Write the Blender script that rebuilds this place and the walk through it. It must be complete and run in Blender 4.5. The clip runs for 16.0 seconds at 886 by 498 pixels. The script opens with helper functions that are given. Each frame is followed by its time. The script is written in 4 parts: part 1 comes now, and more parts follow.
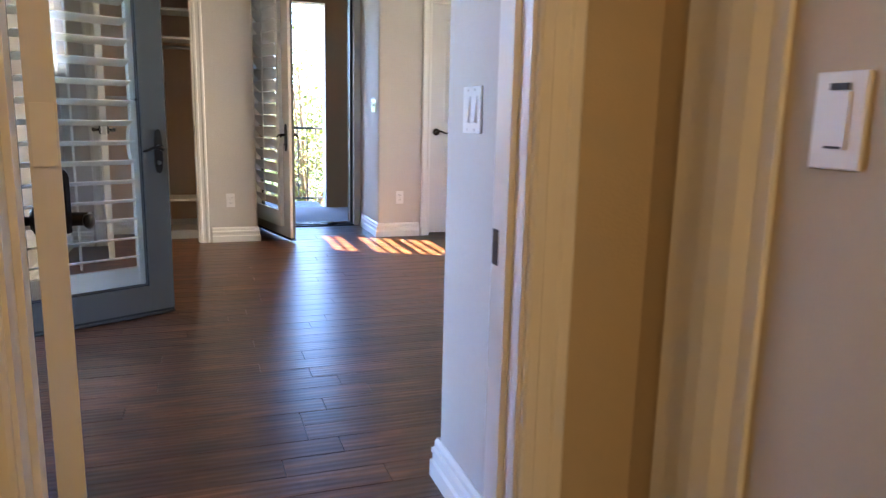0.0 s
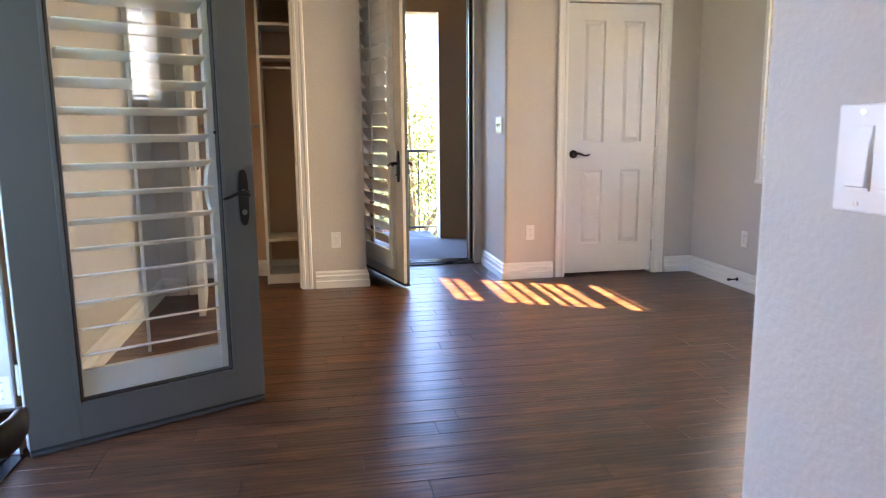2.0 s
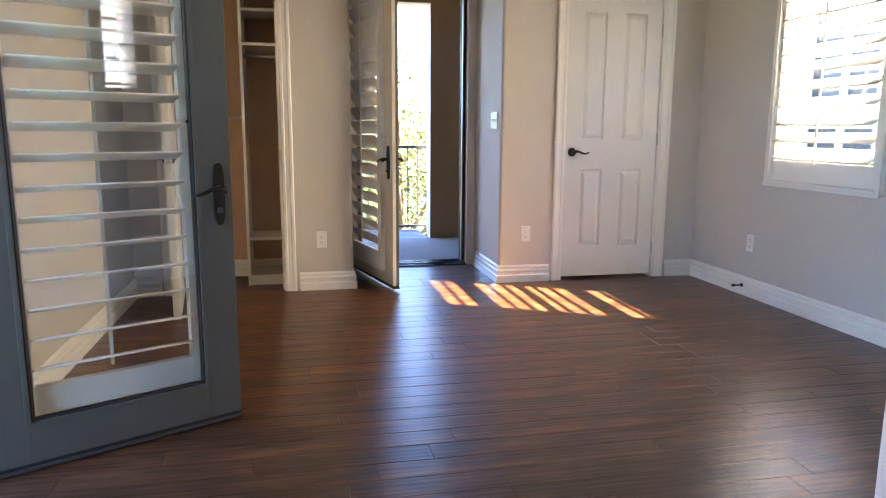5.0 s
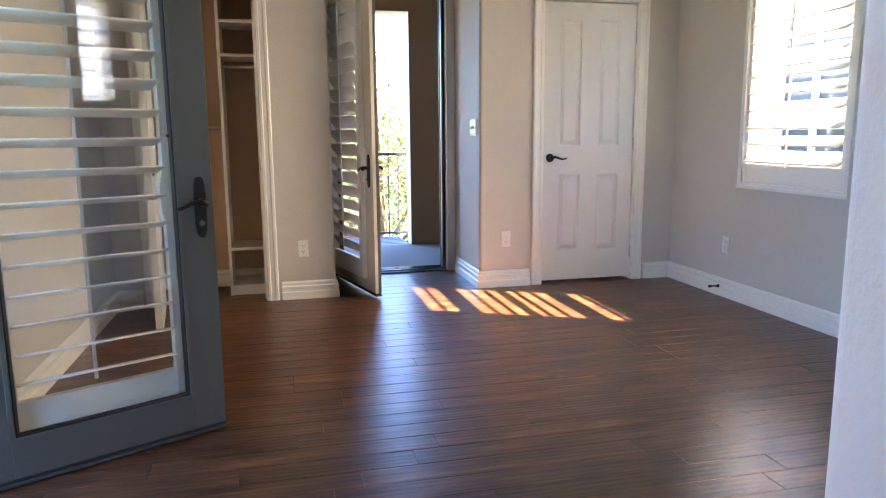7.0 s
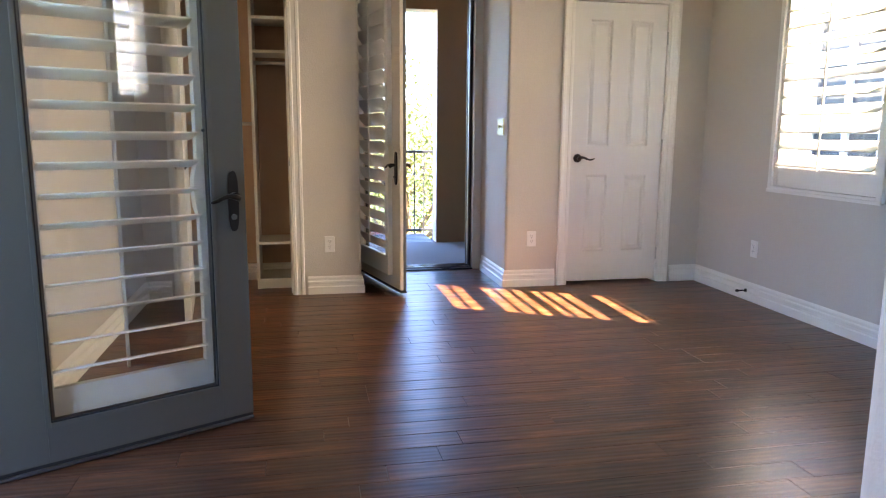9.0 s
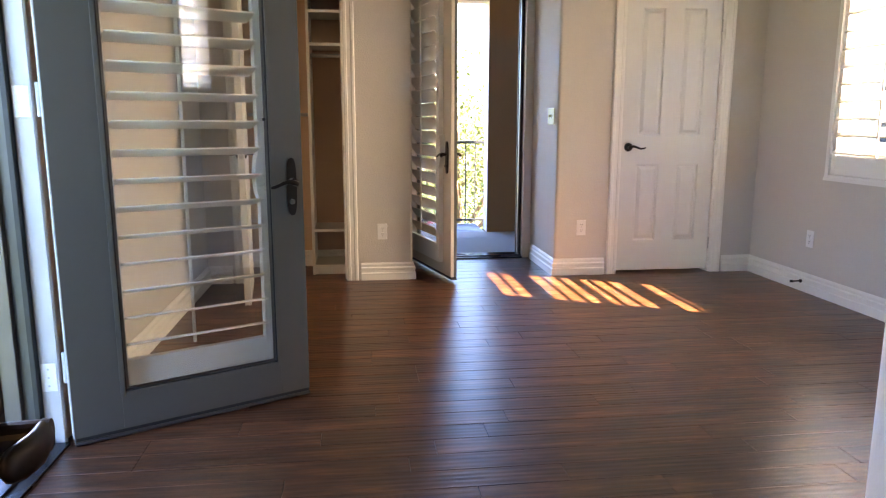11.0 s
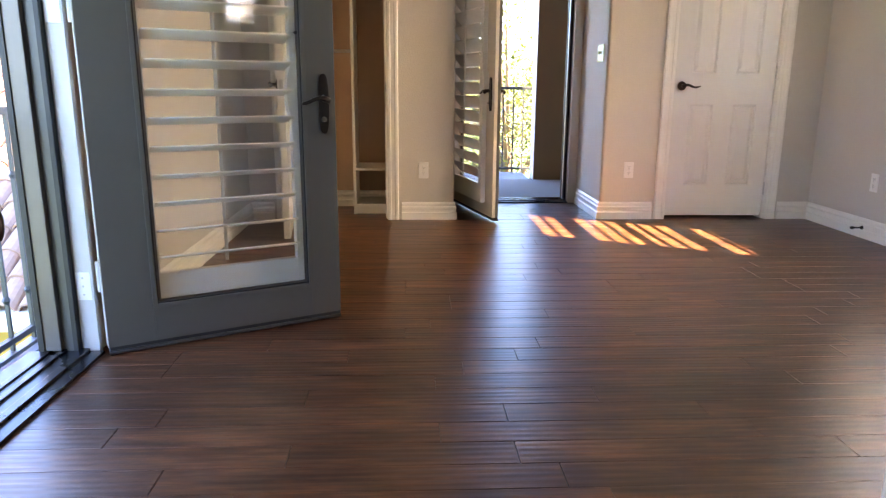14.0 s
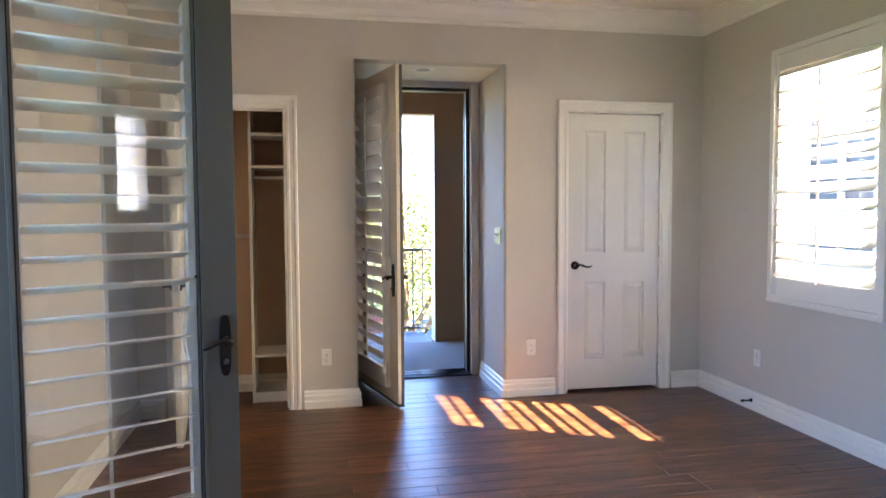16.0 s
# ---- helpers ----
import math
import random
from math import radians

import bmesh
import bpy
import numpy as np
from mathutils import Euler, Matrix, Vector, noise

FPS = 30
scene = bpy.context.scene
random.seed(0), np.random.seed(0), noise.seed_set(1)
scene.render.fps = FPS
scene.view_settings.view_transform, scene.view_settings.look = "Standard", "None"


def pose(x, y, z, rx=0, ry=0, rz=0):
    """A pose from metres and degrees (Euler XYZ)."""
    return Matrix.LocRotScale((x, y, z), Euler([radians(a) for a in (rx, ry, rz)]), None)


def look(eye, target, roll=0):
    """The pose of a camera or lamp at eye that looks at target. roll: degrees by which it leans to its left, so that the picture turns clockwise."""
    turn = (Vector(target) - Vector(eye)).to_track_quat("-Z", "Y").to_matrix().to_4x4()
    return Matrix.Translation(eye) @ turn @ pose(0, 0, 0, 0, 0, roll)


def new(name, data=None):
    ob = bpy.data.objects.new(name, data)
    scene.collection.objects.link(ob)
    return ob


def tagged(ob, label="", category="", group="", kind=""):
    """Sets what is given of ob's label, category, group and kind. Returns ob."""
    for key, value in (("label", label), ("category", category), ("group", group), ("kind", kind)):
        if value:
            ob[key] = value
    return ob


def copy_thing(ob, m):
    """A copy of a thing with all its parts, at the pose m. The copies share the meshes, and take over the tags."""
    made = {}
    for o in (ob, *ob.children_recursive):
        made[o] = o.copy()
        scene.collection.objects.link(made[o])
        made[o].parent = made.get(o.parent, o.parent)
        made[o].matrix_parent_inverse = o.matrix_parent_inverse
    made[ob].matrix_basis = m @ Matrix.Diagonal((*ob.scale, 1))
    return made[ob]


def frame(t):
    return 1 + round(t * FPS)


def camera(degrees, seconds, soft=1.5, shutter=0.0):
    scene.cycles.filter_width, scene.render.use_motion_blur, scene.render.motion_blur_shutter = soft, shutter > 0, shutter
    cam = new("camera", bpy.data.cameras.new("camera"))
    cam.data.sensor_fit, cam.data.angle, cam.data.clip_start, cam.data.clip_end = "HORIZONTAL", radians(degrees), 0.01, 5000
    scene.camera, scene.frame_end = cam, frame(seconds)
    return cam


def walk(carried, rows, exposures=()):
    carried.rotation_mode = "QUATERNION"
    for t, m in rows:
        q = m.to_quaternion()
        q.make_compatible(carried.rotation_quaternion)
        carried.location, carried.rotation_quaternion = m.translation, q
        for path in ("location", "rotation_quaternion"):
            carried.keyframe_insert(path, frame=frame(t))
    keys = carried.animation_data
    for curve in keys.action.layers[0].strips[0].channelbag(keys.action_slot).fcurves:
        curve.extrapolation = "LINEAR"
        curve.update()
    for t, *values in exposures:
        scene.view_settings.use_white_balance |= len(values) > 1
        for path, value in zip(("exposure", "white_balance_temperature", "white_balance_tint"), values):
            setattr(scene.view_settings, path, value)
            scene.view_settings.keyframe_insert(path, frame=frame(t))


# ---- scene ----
cam = camera(64.7, 16.0, soft=1.2, shutter=0.3)
PATH = [
    (0, (0.093, 0.551, 1.067), (0.74, 2.408, 0.701), 1.3),
    (0.5, (0.081, 0.817, 1.101), (0.61, 2.705, 0.707), 0.2),
    (1, (0.115, 1.087, 1.108), (0.533, 3.007, 0.734), -0.9),
    (1.5, (0.139, 1.344, 1.11), (0.519, 3.277, 0.763), -1.2),
    (2, (0.161, 1.568, 1.121), (0.524, 3.507, 0.792), -0.5),
    (2.5, (0.195, 1.756, 1.073), (0.5391, 3.702, 0.761), -0.2),
    (3, (0.175, 1.805, 1.086), (0.5411, 3.745, 0.762), 0.4),
    (3.5, (0.171, 1.837, 1.1), (0.5731, 3.765, 0.755), 0.8),
    (6, (0.169, 1.808, 1.108), (0.5751, 3.739, 0.782), -0.1),
    (6.5, (0.167, 1.791, 1.119), (0.6031, 3.717, 0.796), -0.4),
    (7, (0.169, 1.789, 1.124), (0.6211, 3.711, 0.801), -0.5),
    (7.5, (0.153, 1.791, 1.129), (0.6051, 3.713, 0.807), -0.2),
    (8, (0.143, 1.782, 1.131), (0.5761, 3.708, 0.81), -0.0),
    (8.5, (0.134, 1.777, 1.128), (0.5481, 3.707, 0.805), 0.2),
    (9, (0.146, 1.779, 1.126), (0.5351, 3.713, 0.798), 0.4),
    (9.5, (0.144, 1.773, 1.132), (0.4951, 3.713, 0.796), 0.7),
    (10, (0.153, 1.726, 1.136), (0.4221, 3.678, 0.793), 0.5),
    (10.2, (0.14, 1.728, 1.1), (0.3961, 3.682, 0.761), 0.6),
    (12.5, (0.158, 1.574, 1.135), (0.3795, 3.522, 0.743), -0.8),
    (13, (0.163, 1.59, 1.061), (0.3795, 3.535, 0.651), -0.4),
    (13.5, (0.173, 1.619, 0.936), (0.3615, 3.558, 0.485), 0.1),
    (14, (0.216, 1.719, 0.945), (0.3136, 3.664, 0.487), 0.4),
    (14.5, (0.218, 1.809, 1.022), (0.28, 3.761, 0.593), 0.6),
    (15, (0.2, 1.821, 1.158), (0.366, 3.778, 0.781), 0.1),
    (15.5, (0.186, 1.848, 1.278), (0.485, 3.808, 1.013), 0.0),
    (16, (0.176, 1.831, 1.36), (0.568, 3.789, 1.249), -0.3),
]
walk(cam, [(t, look(eye, target, roll)) for t, eye, target, roll in PATH], [(0, 4.62, 8000, 14), (1, 4.62, 8600, 15), (2, 4.64, 9600, 17), (3, 4.55, 8200, 15), (3.5, 4.57, 8100, 14), (6, 4.53, 9500, 17), (7, 4.53, 8600, 15), (9, 4.47, 9200, 17), (14.5, 4.53, 11000, 20), (16, 4.50, 8400, 16)])

# ---- sky and sun ----
SUN_WAY = Vector((-1.0, 0.518, -1.02)).normalized()
world = bpy.data.worlds.new("sky")
scene.world = world
world.use_nodes = True
wn = world.node_tree
sky = wn.nodes.new("ShaderNodeTexSky")
sky.sky_type, sky.sun_disc = "NISHITA", False
sky.sun_elevation = math.asin(-SUN_WAY.z)
sky.ozone_density, sky.dust_density = 4.0, 0.2
sky.sun_rotation = math.atan2(-SUN_WAY.x, -SUN_WAY.y)
wn.nodes["Background"].inputs["Strength"].default_value = 0.15
clear = wn.nodes.new("ShaderNodeVectorMath")     # a clear, deep blue day
clear.operation, clear.inputs[1].default_value = "MULTIPLY", (0.61, 0.90, 1.41)
wn.links.new(sky.outputs[0], clear.inputs[0])
wn.links.new(clear.outputs[0], wn.nodes["Background"].inputs["Color"])
sun = new("sun", bpy.data.lights.new("sun", "SUN"))
sun.data.energy, sun.data.angle, sun.data.color = 4.5, radians(0.5), (1.0, 0.98, 0.95)
sun.matrix_world = look((20, -10, 20), Vector((20, -10, 20)) + SUN_WAY)


def lamp(name, eye, target, w, h, power, colour):
    ob = new(name, bpy.data.lights.new(name, "AREA"))
    ob.data.shape, ob.data.size, ob.data.size_y, ob.data.energy, ob.data.color = "RECTANGLE", w, h, power, colour
    ob.matrix_world = look(eye, target)
    return ob


# fill lamps added out of view outside the window and the side door, in place of light from the sky and the sunlit
# walls, and the hall's own ceiling lamp
HALL_POWER = 0.75
lamp("window_sky_fill", (5.0, 5.15, 1.7), (3.2, 5.2, 1.6), 2.0, 2.0, 38.0, (1.0, 0.92, 0.80))
lamp("side_door_fill", (-1.95, 4.70, 2.0), (0.7, 2.1, 1.2), 0.8, 1.5, 0.9, (1.0, 0.84, 0.64))
lamp("hall_light", (0.2, -0.5, 2.40), (0.2, -0.5, 0), 0.3, 0.3, HALL_POWER, (1.0, 0.77, 0.47))

# ---- plan ----
XL, XR, YF, YN, YE, YH, ZC = -0.90, 3.15, 6.67, 2.40, 1.69, 1.57, 2.80
XS = 0.738      # side wall of the entry nook
YB = 7.40       # back of the door recess


# ---- materials ----
def mat(name, colour, rough=0.5, metal=0.0, grain=0.0, grain_scale=40.0, bump=0.0, bump_scale=200.0, stain=0.0, coat=0.0, spec=0.5, stretch=(1, 1, 1), island=False):
    m = bpy.data.materials.new(name)
    m.use_nodes = True
    nt = m.node_tree
    n, l = nt.nodes, nt.links
    b = n["Principled BSDF"]
    b.inputs["Base Color"].default_value = (*colour, 1)
    b.inputs["Roughness"].default_value, b.inputs["Metallic"].default_value = rough, metal
    b.inputs["Coat Weight"].default_value, b.inputs["Specular IOR Level"].default_value = coat, spec
    tc = n.new("ShaderNodeTexCoord")
    mp = n.new("ShaderNodeMapping")
    mp.inputs["Scale"].default_value = stretch
    l.new(tc.outputs["Object"], mp.inputs["Vector"])
    if grain or stain:
        fine, wide = n.new("ShaderNodeTexNoise"), n.new("ShaderNodeTexNoise")
        fine.inputs["Scale"].default_value, fine.inputs["Detail"].default_value = grain_scale, 6
        wide.inputs["Scale"].default_value, wide.inputs["Detail"].default_value = 1.7, 4
        l.new(mp.outputs[0], fine.inputs["Vector"]), l.new(mp.outputs[0], wide.inputs["Vector"])
        r1, r2 = n.new("ShaderNodeMapRange"), n.new("ShaderNodeMapRange")
        r1.inputs["To Min"].default_value, r1.inputs["To Max"].default_value = 1 - grain, 1 + grain
        r2.inputs["To Min"].default_value, r2.inputs["To Max"].default_value = 1 - stain, 1 + stain
        l.new(fine.outputs["Fac"], r1.inputs["Value"]), l.new(wide.outputs["Fac"], r2.inputs["Value"])
        mul = n.new("ShaderNodeMath")
        mul.operation = "MULTIPLY"
        l.new(r1.outputs[0], mul.inputs[0]), l.new(r2.outputs[0], mul.inputs[1])
        last = mul.outputs[0]
        if island:
            geo, r3, m3 = n.new("ShaderNodeNewGeometry"), n.new("ShaderNodeMapRange"), n.new("ShaderNodeMath")
            r3.inputs["To Min"].default_value, r3.inputs["To Max"].default_value = 0.6, 1.4
            m3.operation = "MULTIPLY"
            l.new(geo.outputs["Random Per Island"], r3.inputs["Value"])
            l.new(last, m3.inputs[0]), l.new(r3.outputs[0], m3.inputs[1])
            last = m3.outputs[0]
        vm = n.new("ShaderNodeVectorMath")
        vm.operation = "SCALE"
        vm.inputs[0].default_value = colour
        l.new(last, vm.inputs["Scale"])
        l.new(vm.outputs[0], b.inputs["Base Color"])
        rr = n.new("ShaderNodeMapRange")
        rr.inputs["To Min"].default_value, rr.inputs["To Max"].default_value = max(0.02, rough - 0.08), min(1, rough + 0.08)
        l.new(wide.outputs["Fac"], rr.inputs["Value"])
        l.new(rr.outputs[0], b.inputs["Roughness"])
    if bump:
        bn, bp = n.new("ShaderNodeTexNoise"), n.new("ShaderNodeBump")
        bn.inputs["Scale"].default_value, bn.inputs["Detail"].default_value = bump_scale, 3
        bp.inputs["Strength"].default_value, bp.inputs["Distance"].default_value = bump, 0.002
        l.new(mp.outputs[0], bn.inputs["Vector"])
        l.new(bn.outputs["Fac"], bp.inputs["Height"]), l.new(bp.outputs[0], b.inputs["Normal"])
    return m


def glass_mat():
    m = bpy.data.materials.new("clear_glass")
    m.use_nodes = True
    n, l = m.node_tree.nodes, m.node_tree.links
    n.remove(n["Principled BSDF"])
    tr, gl, mx, lw, pw, rm = (n.new("ShaderNode" + k) for k in ("BsdfTransparent", "BsdfGlossy", "MixShader", "LayerWeight", "Math", "MapRange"))
    tr.inputs[0].default_value = (0.95, 0.965, 0.955, 1)
    gl.inputs["Roughness"].default_value = 0.0
    pw.operation, pw.inputs[1].default_value = "POWER", 5.0
    rm.inputs["To Min"].default_value, rm.inputs["To Max"].default_value = 0.10, 1.0
    l.new(lw.outputs["Facing"], pw.inputs[0]), l.new(pw.outputs[0], rm.inputs["Value"])
    l.new(rm.outputs[0], mx.inputs[0]), l.new(tr.outputs[0], mx.inputs[1]), l.new(gl.outputs[0], mx.inputs[2])
    l.new(mx.outputs[0], n["Material Output"].inputs[0])
    return m


def wood_mat():
    """Dark hand-scraped hardwood: the grain, the tone of each plank, and long shallow scrape marks along it."""
    m = bpy.data.materials.new("dark_hardwood")
    m.use_nodes = True
    n, l = m.node_tree.nodes, m.node_tree.links
    b = n["Principled BSDF"]
    b.inputs["Specular IOR Level"].default_value = 0.70
    tc, oi = n.new("ShaderNodeTexCoord"), n.new("ShaderNodeObjectInfo")
    shift = n.new("ShaderNodeVectorMath")
    shift.operation = "MULTIPLY_ADD"
    l.new(oi.outputs["Random"], shift.inputs[0])
    shift.inputs[1].default_value = (37.0, 91.0, 13.0)
    l.new(tc.outputs["Object"], shift.inputs[2])

    def noise_at(scale, detail, rough=0.55):
        mp, t = n.new("ShaderNodeMapping"), n.new("ShaderNodeTexNoise")
        mp.inputs["Scale"].default_value = scale
        t.inputs["Scale"].default_value, t.inputs["Detail"].default_value, t.inputs["Roughness"].default_value = 1.0, detail, rough
        l.new(shift.outputs[0], mp.inputs["Vector"]), l.new(mp.outputs[0], t.inputs["Vector"])
        return t.outputs["Fac"]

    grain, cloud, knots = noise_at((5, 130, 20), 6, 0.65), noise_at((3.0, 17, 5), 5, 0.66), noise_at((3, 12, 5), 2)
    mp, wv = n.new("ShaderNodeMapping"), n.new("ShaderNodeTexWave")
    mp.inputs["Scale"].default_value = (0.13, 1, 1)
    wv.bands_direction = "Y"
    for key, value in (("Scale", 11.5), ("Distortion", 1.9), ("Detail", 1.5), ("Detail Scale", 0.8), ("Detail Roughness", 0.4)):
        wv.inputs[key].default_value = value
    l.new(shift.outputs[0], mp.inputs["Vector"]), l.new(mp.outputs[0], wv.inputs["Vector"])
    amp, sc = n.new("ShaderNodeMapRange"), n.new("ShaderNodeMath")
    amp.inputs["From Min"].default_value, amp.inputs["From Max"].default_value = 0.10, 0.62
    sc.operation = "MULTIPLY"
    l.new(noise_at((1.6, 4.0, 2), 1), amp.inputs["Value"]), l.new(amp.outputs[0], sc.inputs[0]), l.new(wv.outputs["Fac"], sc.inputs[1])
    scrape = sc.outputs[0]
    ramp = n.new("ShaderNodeValToRGB")
    e = ramp.color_ramp.elements
    e[0].position, e[0].color = 0.37, (0.028, 0.0088, 0.0040, 1)
    e[1].position, e[1].color = 0.66, (0.240, 0.092, 0.040, 1)
    mid = e.new(0.5)
    mid.color = (0.096, 0.0335, 0.0145, 1)
    a, c, s = n.new("ShaderNodeMath"), n.new("ShaderNodeMath"), n.new("ShaderNodeMath")
    a.operation, a.inputs[1].default_value = "MULTIPLY", 0.36
    l.new(grain, a.inputs[0])
    c.operation, c.inputs[1].default_value = "MULTIPLY_ADD", 0.64
    l.new(cloud, c.inputs[0]), l.new(a.outputs[0], c.inputs[2])
    l.new(c.outputs[0], ramp.inputs[0])
    tone = n.new("ShaderNodeMapRange")
    tone.inputs["To Min"].default_value, tone.inputs["To Max"].default_value = 0.76, 1.24
    l.new(oi.outputs["Random"], tone.inputs["Value"])
    v = n.new("ShaderNodeVectorMath")
    v.operation = "SCALE"
    l.new(ramp.outputs[0], v.inputs[0]), l.new(tone.outputs[0], v.inputs["Scale"])
    l.new(v.outputs[0], b.inputs["Base Color"])
    rr = n.new("ShaderNodeMapRange")
    rr.inputs["To Min"].default_value, rr.inputs["To Max"].default_value = 0.29, 0.36
    l.new(knots, rr.inputs["Value"]), l.new(rr.outputs[0], b.inputs["Roughness"])
    b1, b2 = n.new("ShaderNodeBump"), n.new("ShaderNodeBump")
    b1.inputs["Strength"].default_value, b1.inputs["Distance"].default_value = 0.58, 0.0010
    b2.inputs["Strength"].default_value, b2.inputs["Distance"].default_value = 0.10, 0.0004
    l.new(scrape, b1.inputs["Height"]), l.new(grain, b2.inputs["Height"])
    l.new(b1.outputs[0], b2.inputs["Normal"]), l.new(b2.outputs[0], b.inputs["Normal"])
    return m


WALL = mat("greige_wall_paint", (0.60, 0.56, 0.51), 0.72, grain=0.03, grain_scale=60, bump=0.7, bump_scale=120, stain=0.03)
HALLW = mat("tan_wall_paint", (0.55, 0.45, 0.32), 0.7, grain=0.03, bump=0.35, bump_scale=170, stain=0.03)
CEIL = mat("ceiling_paint", (0.84, 0.80, 0.71), 0.85, grain=0.03, bump=0.4, bump_scale=150, stain=0.02)
TRIM = mat("white_trim_paint", (0.87, 0.85, 0.80), 0.33, grain=0.015, bump=0.08, bump_scale=90, stain=0.03)
DOORW = mat("white_door_paint", (0.80, 0.785, 0.745), 0.36, grain=0.015, bump=0.12, bump_scale=120, stain=0.03, stretch=(1, 1, 0.15))
SHUT = mat("shutter_white", (0.82, 0.81, 0.78), 0.35, grain=0.01, stain=0.02)
CREAM = mat("cream_door_paint", (0.66, 0.60, 0.51), 0.38, grain=0.02, bump=0.1, bump_scale=120, stain=0.03)
GRAY = mat("slate_gray_paint", (0.086, 0.083, 0.074), 0.42, grain=0.04, bump=0.1, bump_scale=140, stain=0.06)
BRONZE = mat("oil_rubbed_bronze", (0.028, 0.022, 0.02), 0.33, metal=0.75, grain=0.15, grain_scale=90, stain=0.1)
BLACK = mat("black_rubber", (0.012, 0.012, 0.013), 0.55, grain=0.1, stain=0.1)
ALU = mat("bronze_anodised_track", (0.14, 0.12, 0.11), 0.4, metal=0.3, grain=0.05, stain=0.08)
STEEL = mat("brushed_steel", (0.55, 0.54, 0.52), 0.3, metal=1.0, grain=0.05, stain=0.05)
DIMSTEEL = mat("dull_steel", (0.16, 0.155, 0.15), 0.35, metal=1.0, grain=0.05, stain=0.05)
PLATE = mat("white_plate_plastic", (0.83, 0.82, 0.80), 0.3, grain=0.005, stain=0.01)
SLOT = mat("dark_slot", (0.03, 0.03, 0.03), 0.6, stain=0.05)
# Tan carries the closet's shade and the brown floor bounce in the colour.
CLOSET = mat("closet_shade_tan", (0.60, 0.40, 0.275), 0.75, grain=0.04, bump=0.3, bump_scale=170, stain=0.05)
CLOSETUNIT = mat("closet_melamine", (0.82, 0.78, 0.70), 0.4, grain=0.02, stain=0.03)
CONCRETE = mat("balcony_concrete", (0.20, 0.185, 0.165), 0.9, grain=0.22, grain_scale=90, bump=0.5, bump_scale=140, stain=0.12)
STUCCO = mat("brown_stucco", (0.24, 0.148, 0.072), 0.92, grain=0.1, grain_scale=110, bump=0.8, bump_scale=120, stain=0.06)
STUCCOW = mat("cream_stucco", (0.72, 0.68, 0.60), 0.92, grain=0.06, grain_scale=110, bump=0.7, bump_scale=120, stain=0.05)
STUCCOH = mat("weathered_white_stucco", (0.50, 0.49, 0.46), 0.92, grain=0.06, grain_scale=20, stain=0.08)
OCHRE = mat("ochre_stucco", (0.42, 0.23, 0.045), 0.9, grain=0.1, grain_scale=60, bump=0.6, bump_scale=90, stain=0.1)
IRON = mat("painted_iron", (0.05, 0.055, 0.065), 0.45, metal=0.4, grain=0.1, stain=0.1)
SILL = mat("black_metal_sill", (0.018, 0.019, 0.021), 0.28, metal=0.3, grain=0.1, stain=0.15)
SWEEP = mat("gray_vinyl", (0.045, 0.044, 0.043), 0.45, grain=0.05, stain=0.05)
SLATM = mat("deck_slat_paint", (0.10, 0.12, 0.155), 0.4, metal=0.2, grain=0.1, stain=0.1)
TILE = mat("clay_roof_tile", (0.36, 0.20, 0.14), 0.85, grain=0.18, grain_scale=25, bump=0.4, bump_scale=60, stain=0.2)
GRASS = mat("lawn", (0.075, 0.13, 0.03), 0.9, grain=0.35, grain_scale=8, bump=0.6, bump_scale=30, stain=0.3)
ROADM = mat("asphalt", (0.06, 0.06, 0.06), 0.9, grain=0.25, grain_scale=30, stain=0.2)
KERBM = mat("pavement_concrete", (0.42, 0.41, 0.38), 0.9, grain=0.15, grain_scale=20, stain=0.15)
LEAF = mat("leaf", (0.15, 0.18, 0.045), 0.55, grain=0.25, grain_scale=3, stain=0.3, island=True)
BARK = mat("bark", (0.19, 0.13, 0.09), 0.9, grain=0.3, grain_scale=20, bump=0.8, bump_scale=30, stain=0.2)
CARRED = mat("red_car_paint", (0.45, 0.03, 0.025), 0.25, grain=0.02, stain=0.03, coat=0.6)
TYRE = mat("tyre_rubber", (0.02, 0.02, 0.02), 0.8, grain=0.2, stain=0.1)
DARKGLASS = mat("window_glass", (0.035, 0.042, 0.045), 0.3, spec=0.2, grain=0.02, stain=0.05)
LENS = mat("frosted_lens", (0.4, 0.4, 0.39), 0.5, grain=0.02, stain=0.02)
FARWALL = mat("far_facades", (0.24, 0.24, 0.21), 0.92, grain=0.2, grain_scale=0.6, stain=0.2)
# White darkened in the colour, against too strong sky light on the frames.
VINYL = mat("dimmed_white_vinyl", (0.55, 0.54, 0.53), 0.45, grain=0.02, stain=0.05)
GLASS = glass_mat()
WOOD = wood_mat()


# ---- builders ----
def part(name, bm, material, parent=None, label="", smooth=False):
    me = bpy.data.meshes.new(name)
    bmesh.ops.recalc_face_normals(bm, faces=bm.faces)
    bm.to_mesh(me)
    bm.free()
    me.materials.append(material)
    if smooth:
        me.polygons.foreach_set("use_smooth", [True] * len(me.polygons))
    ob = new(name, me)
    if parent:
        ob.parent = parent
    if label:
        tagged(ob, label)
    return ob


def again(ob, name, parent, m):
    """One more piece on the same mesh."""
    o = new(name, ob.data)
    o.parent, o.matrix_basis = parent, m
    return o


def thing(name, m, label, category, group="", kind=""):
    ob = new(name)
    ob.empty_display_size = 0.1
    ob.matrix_basis = m
    return tagged(ob, label, category, group, kind)


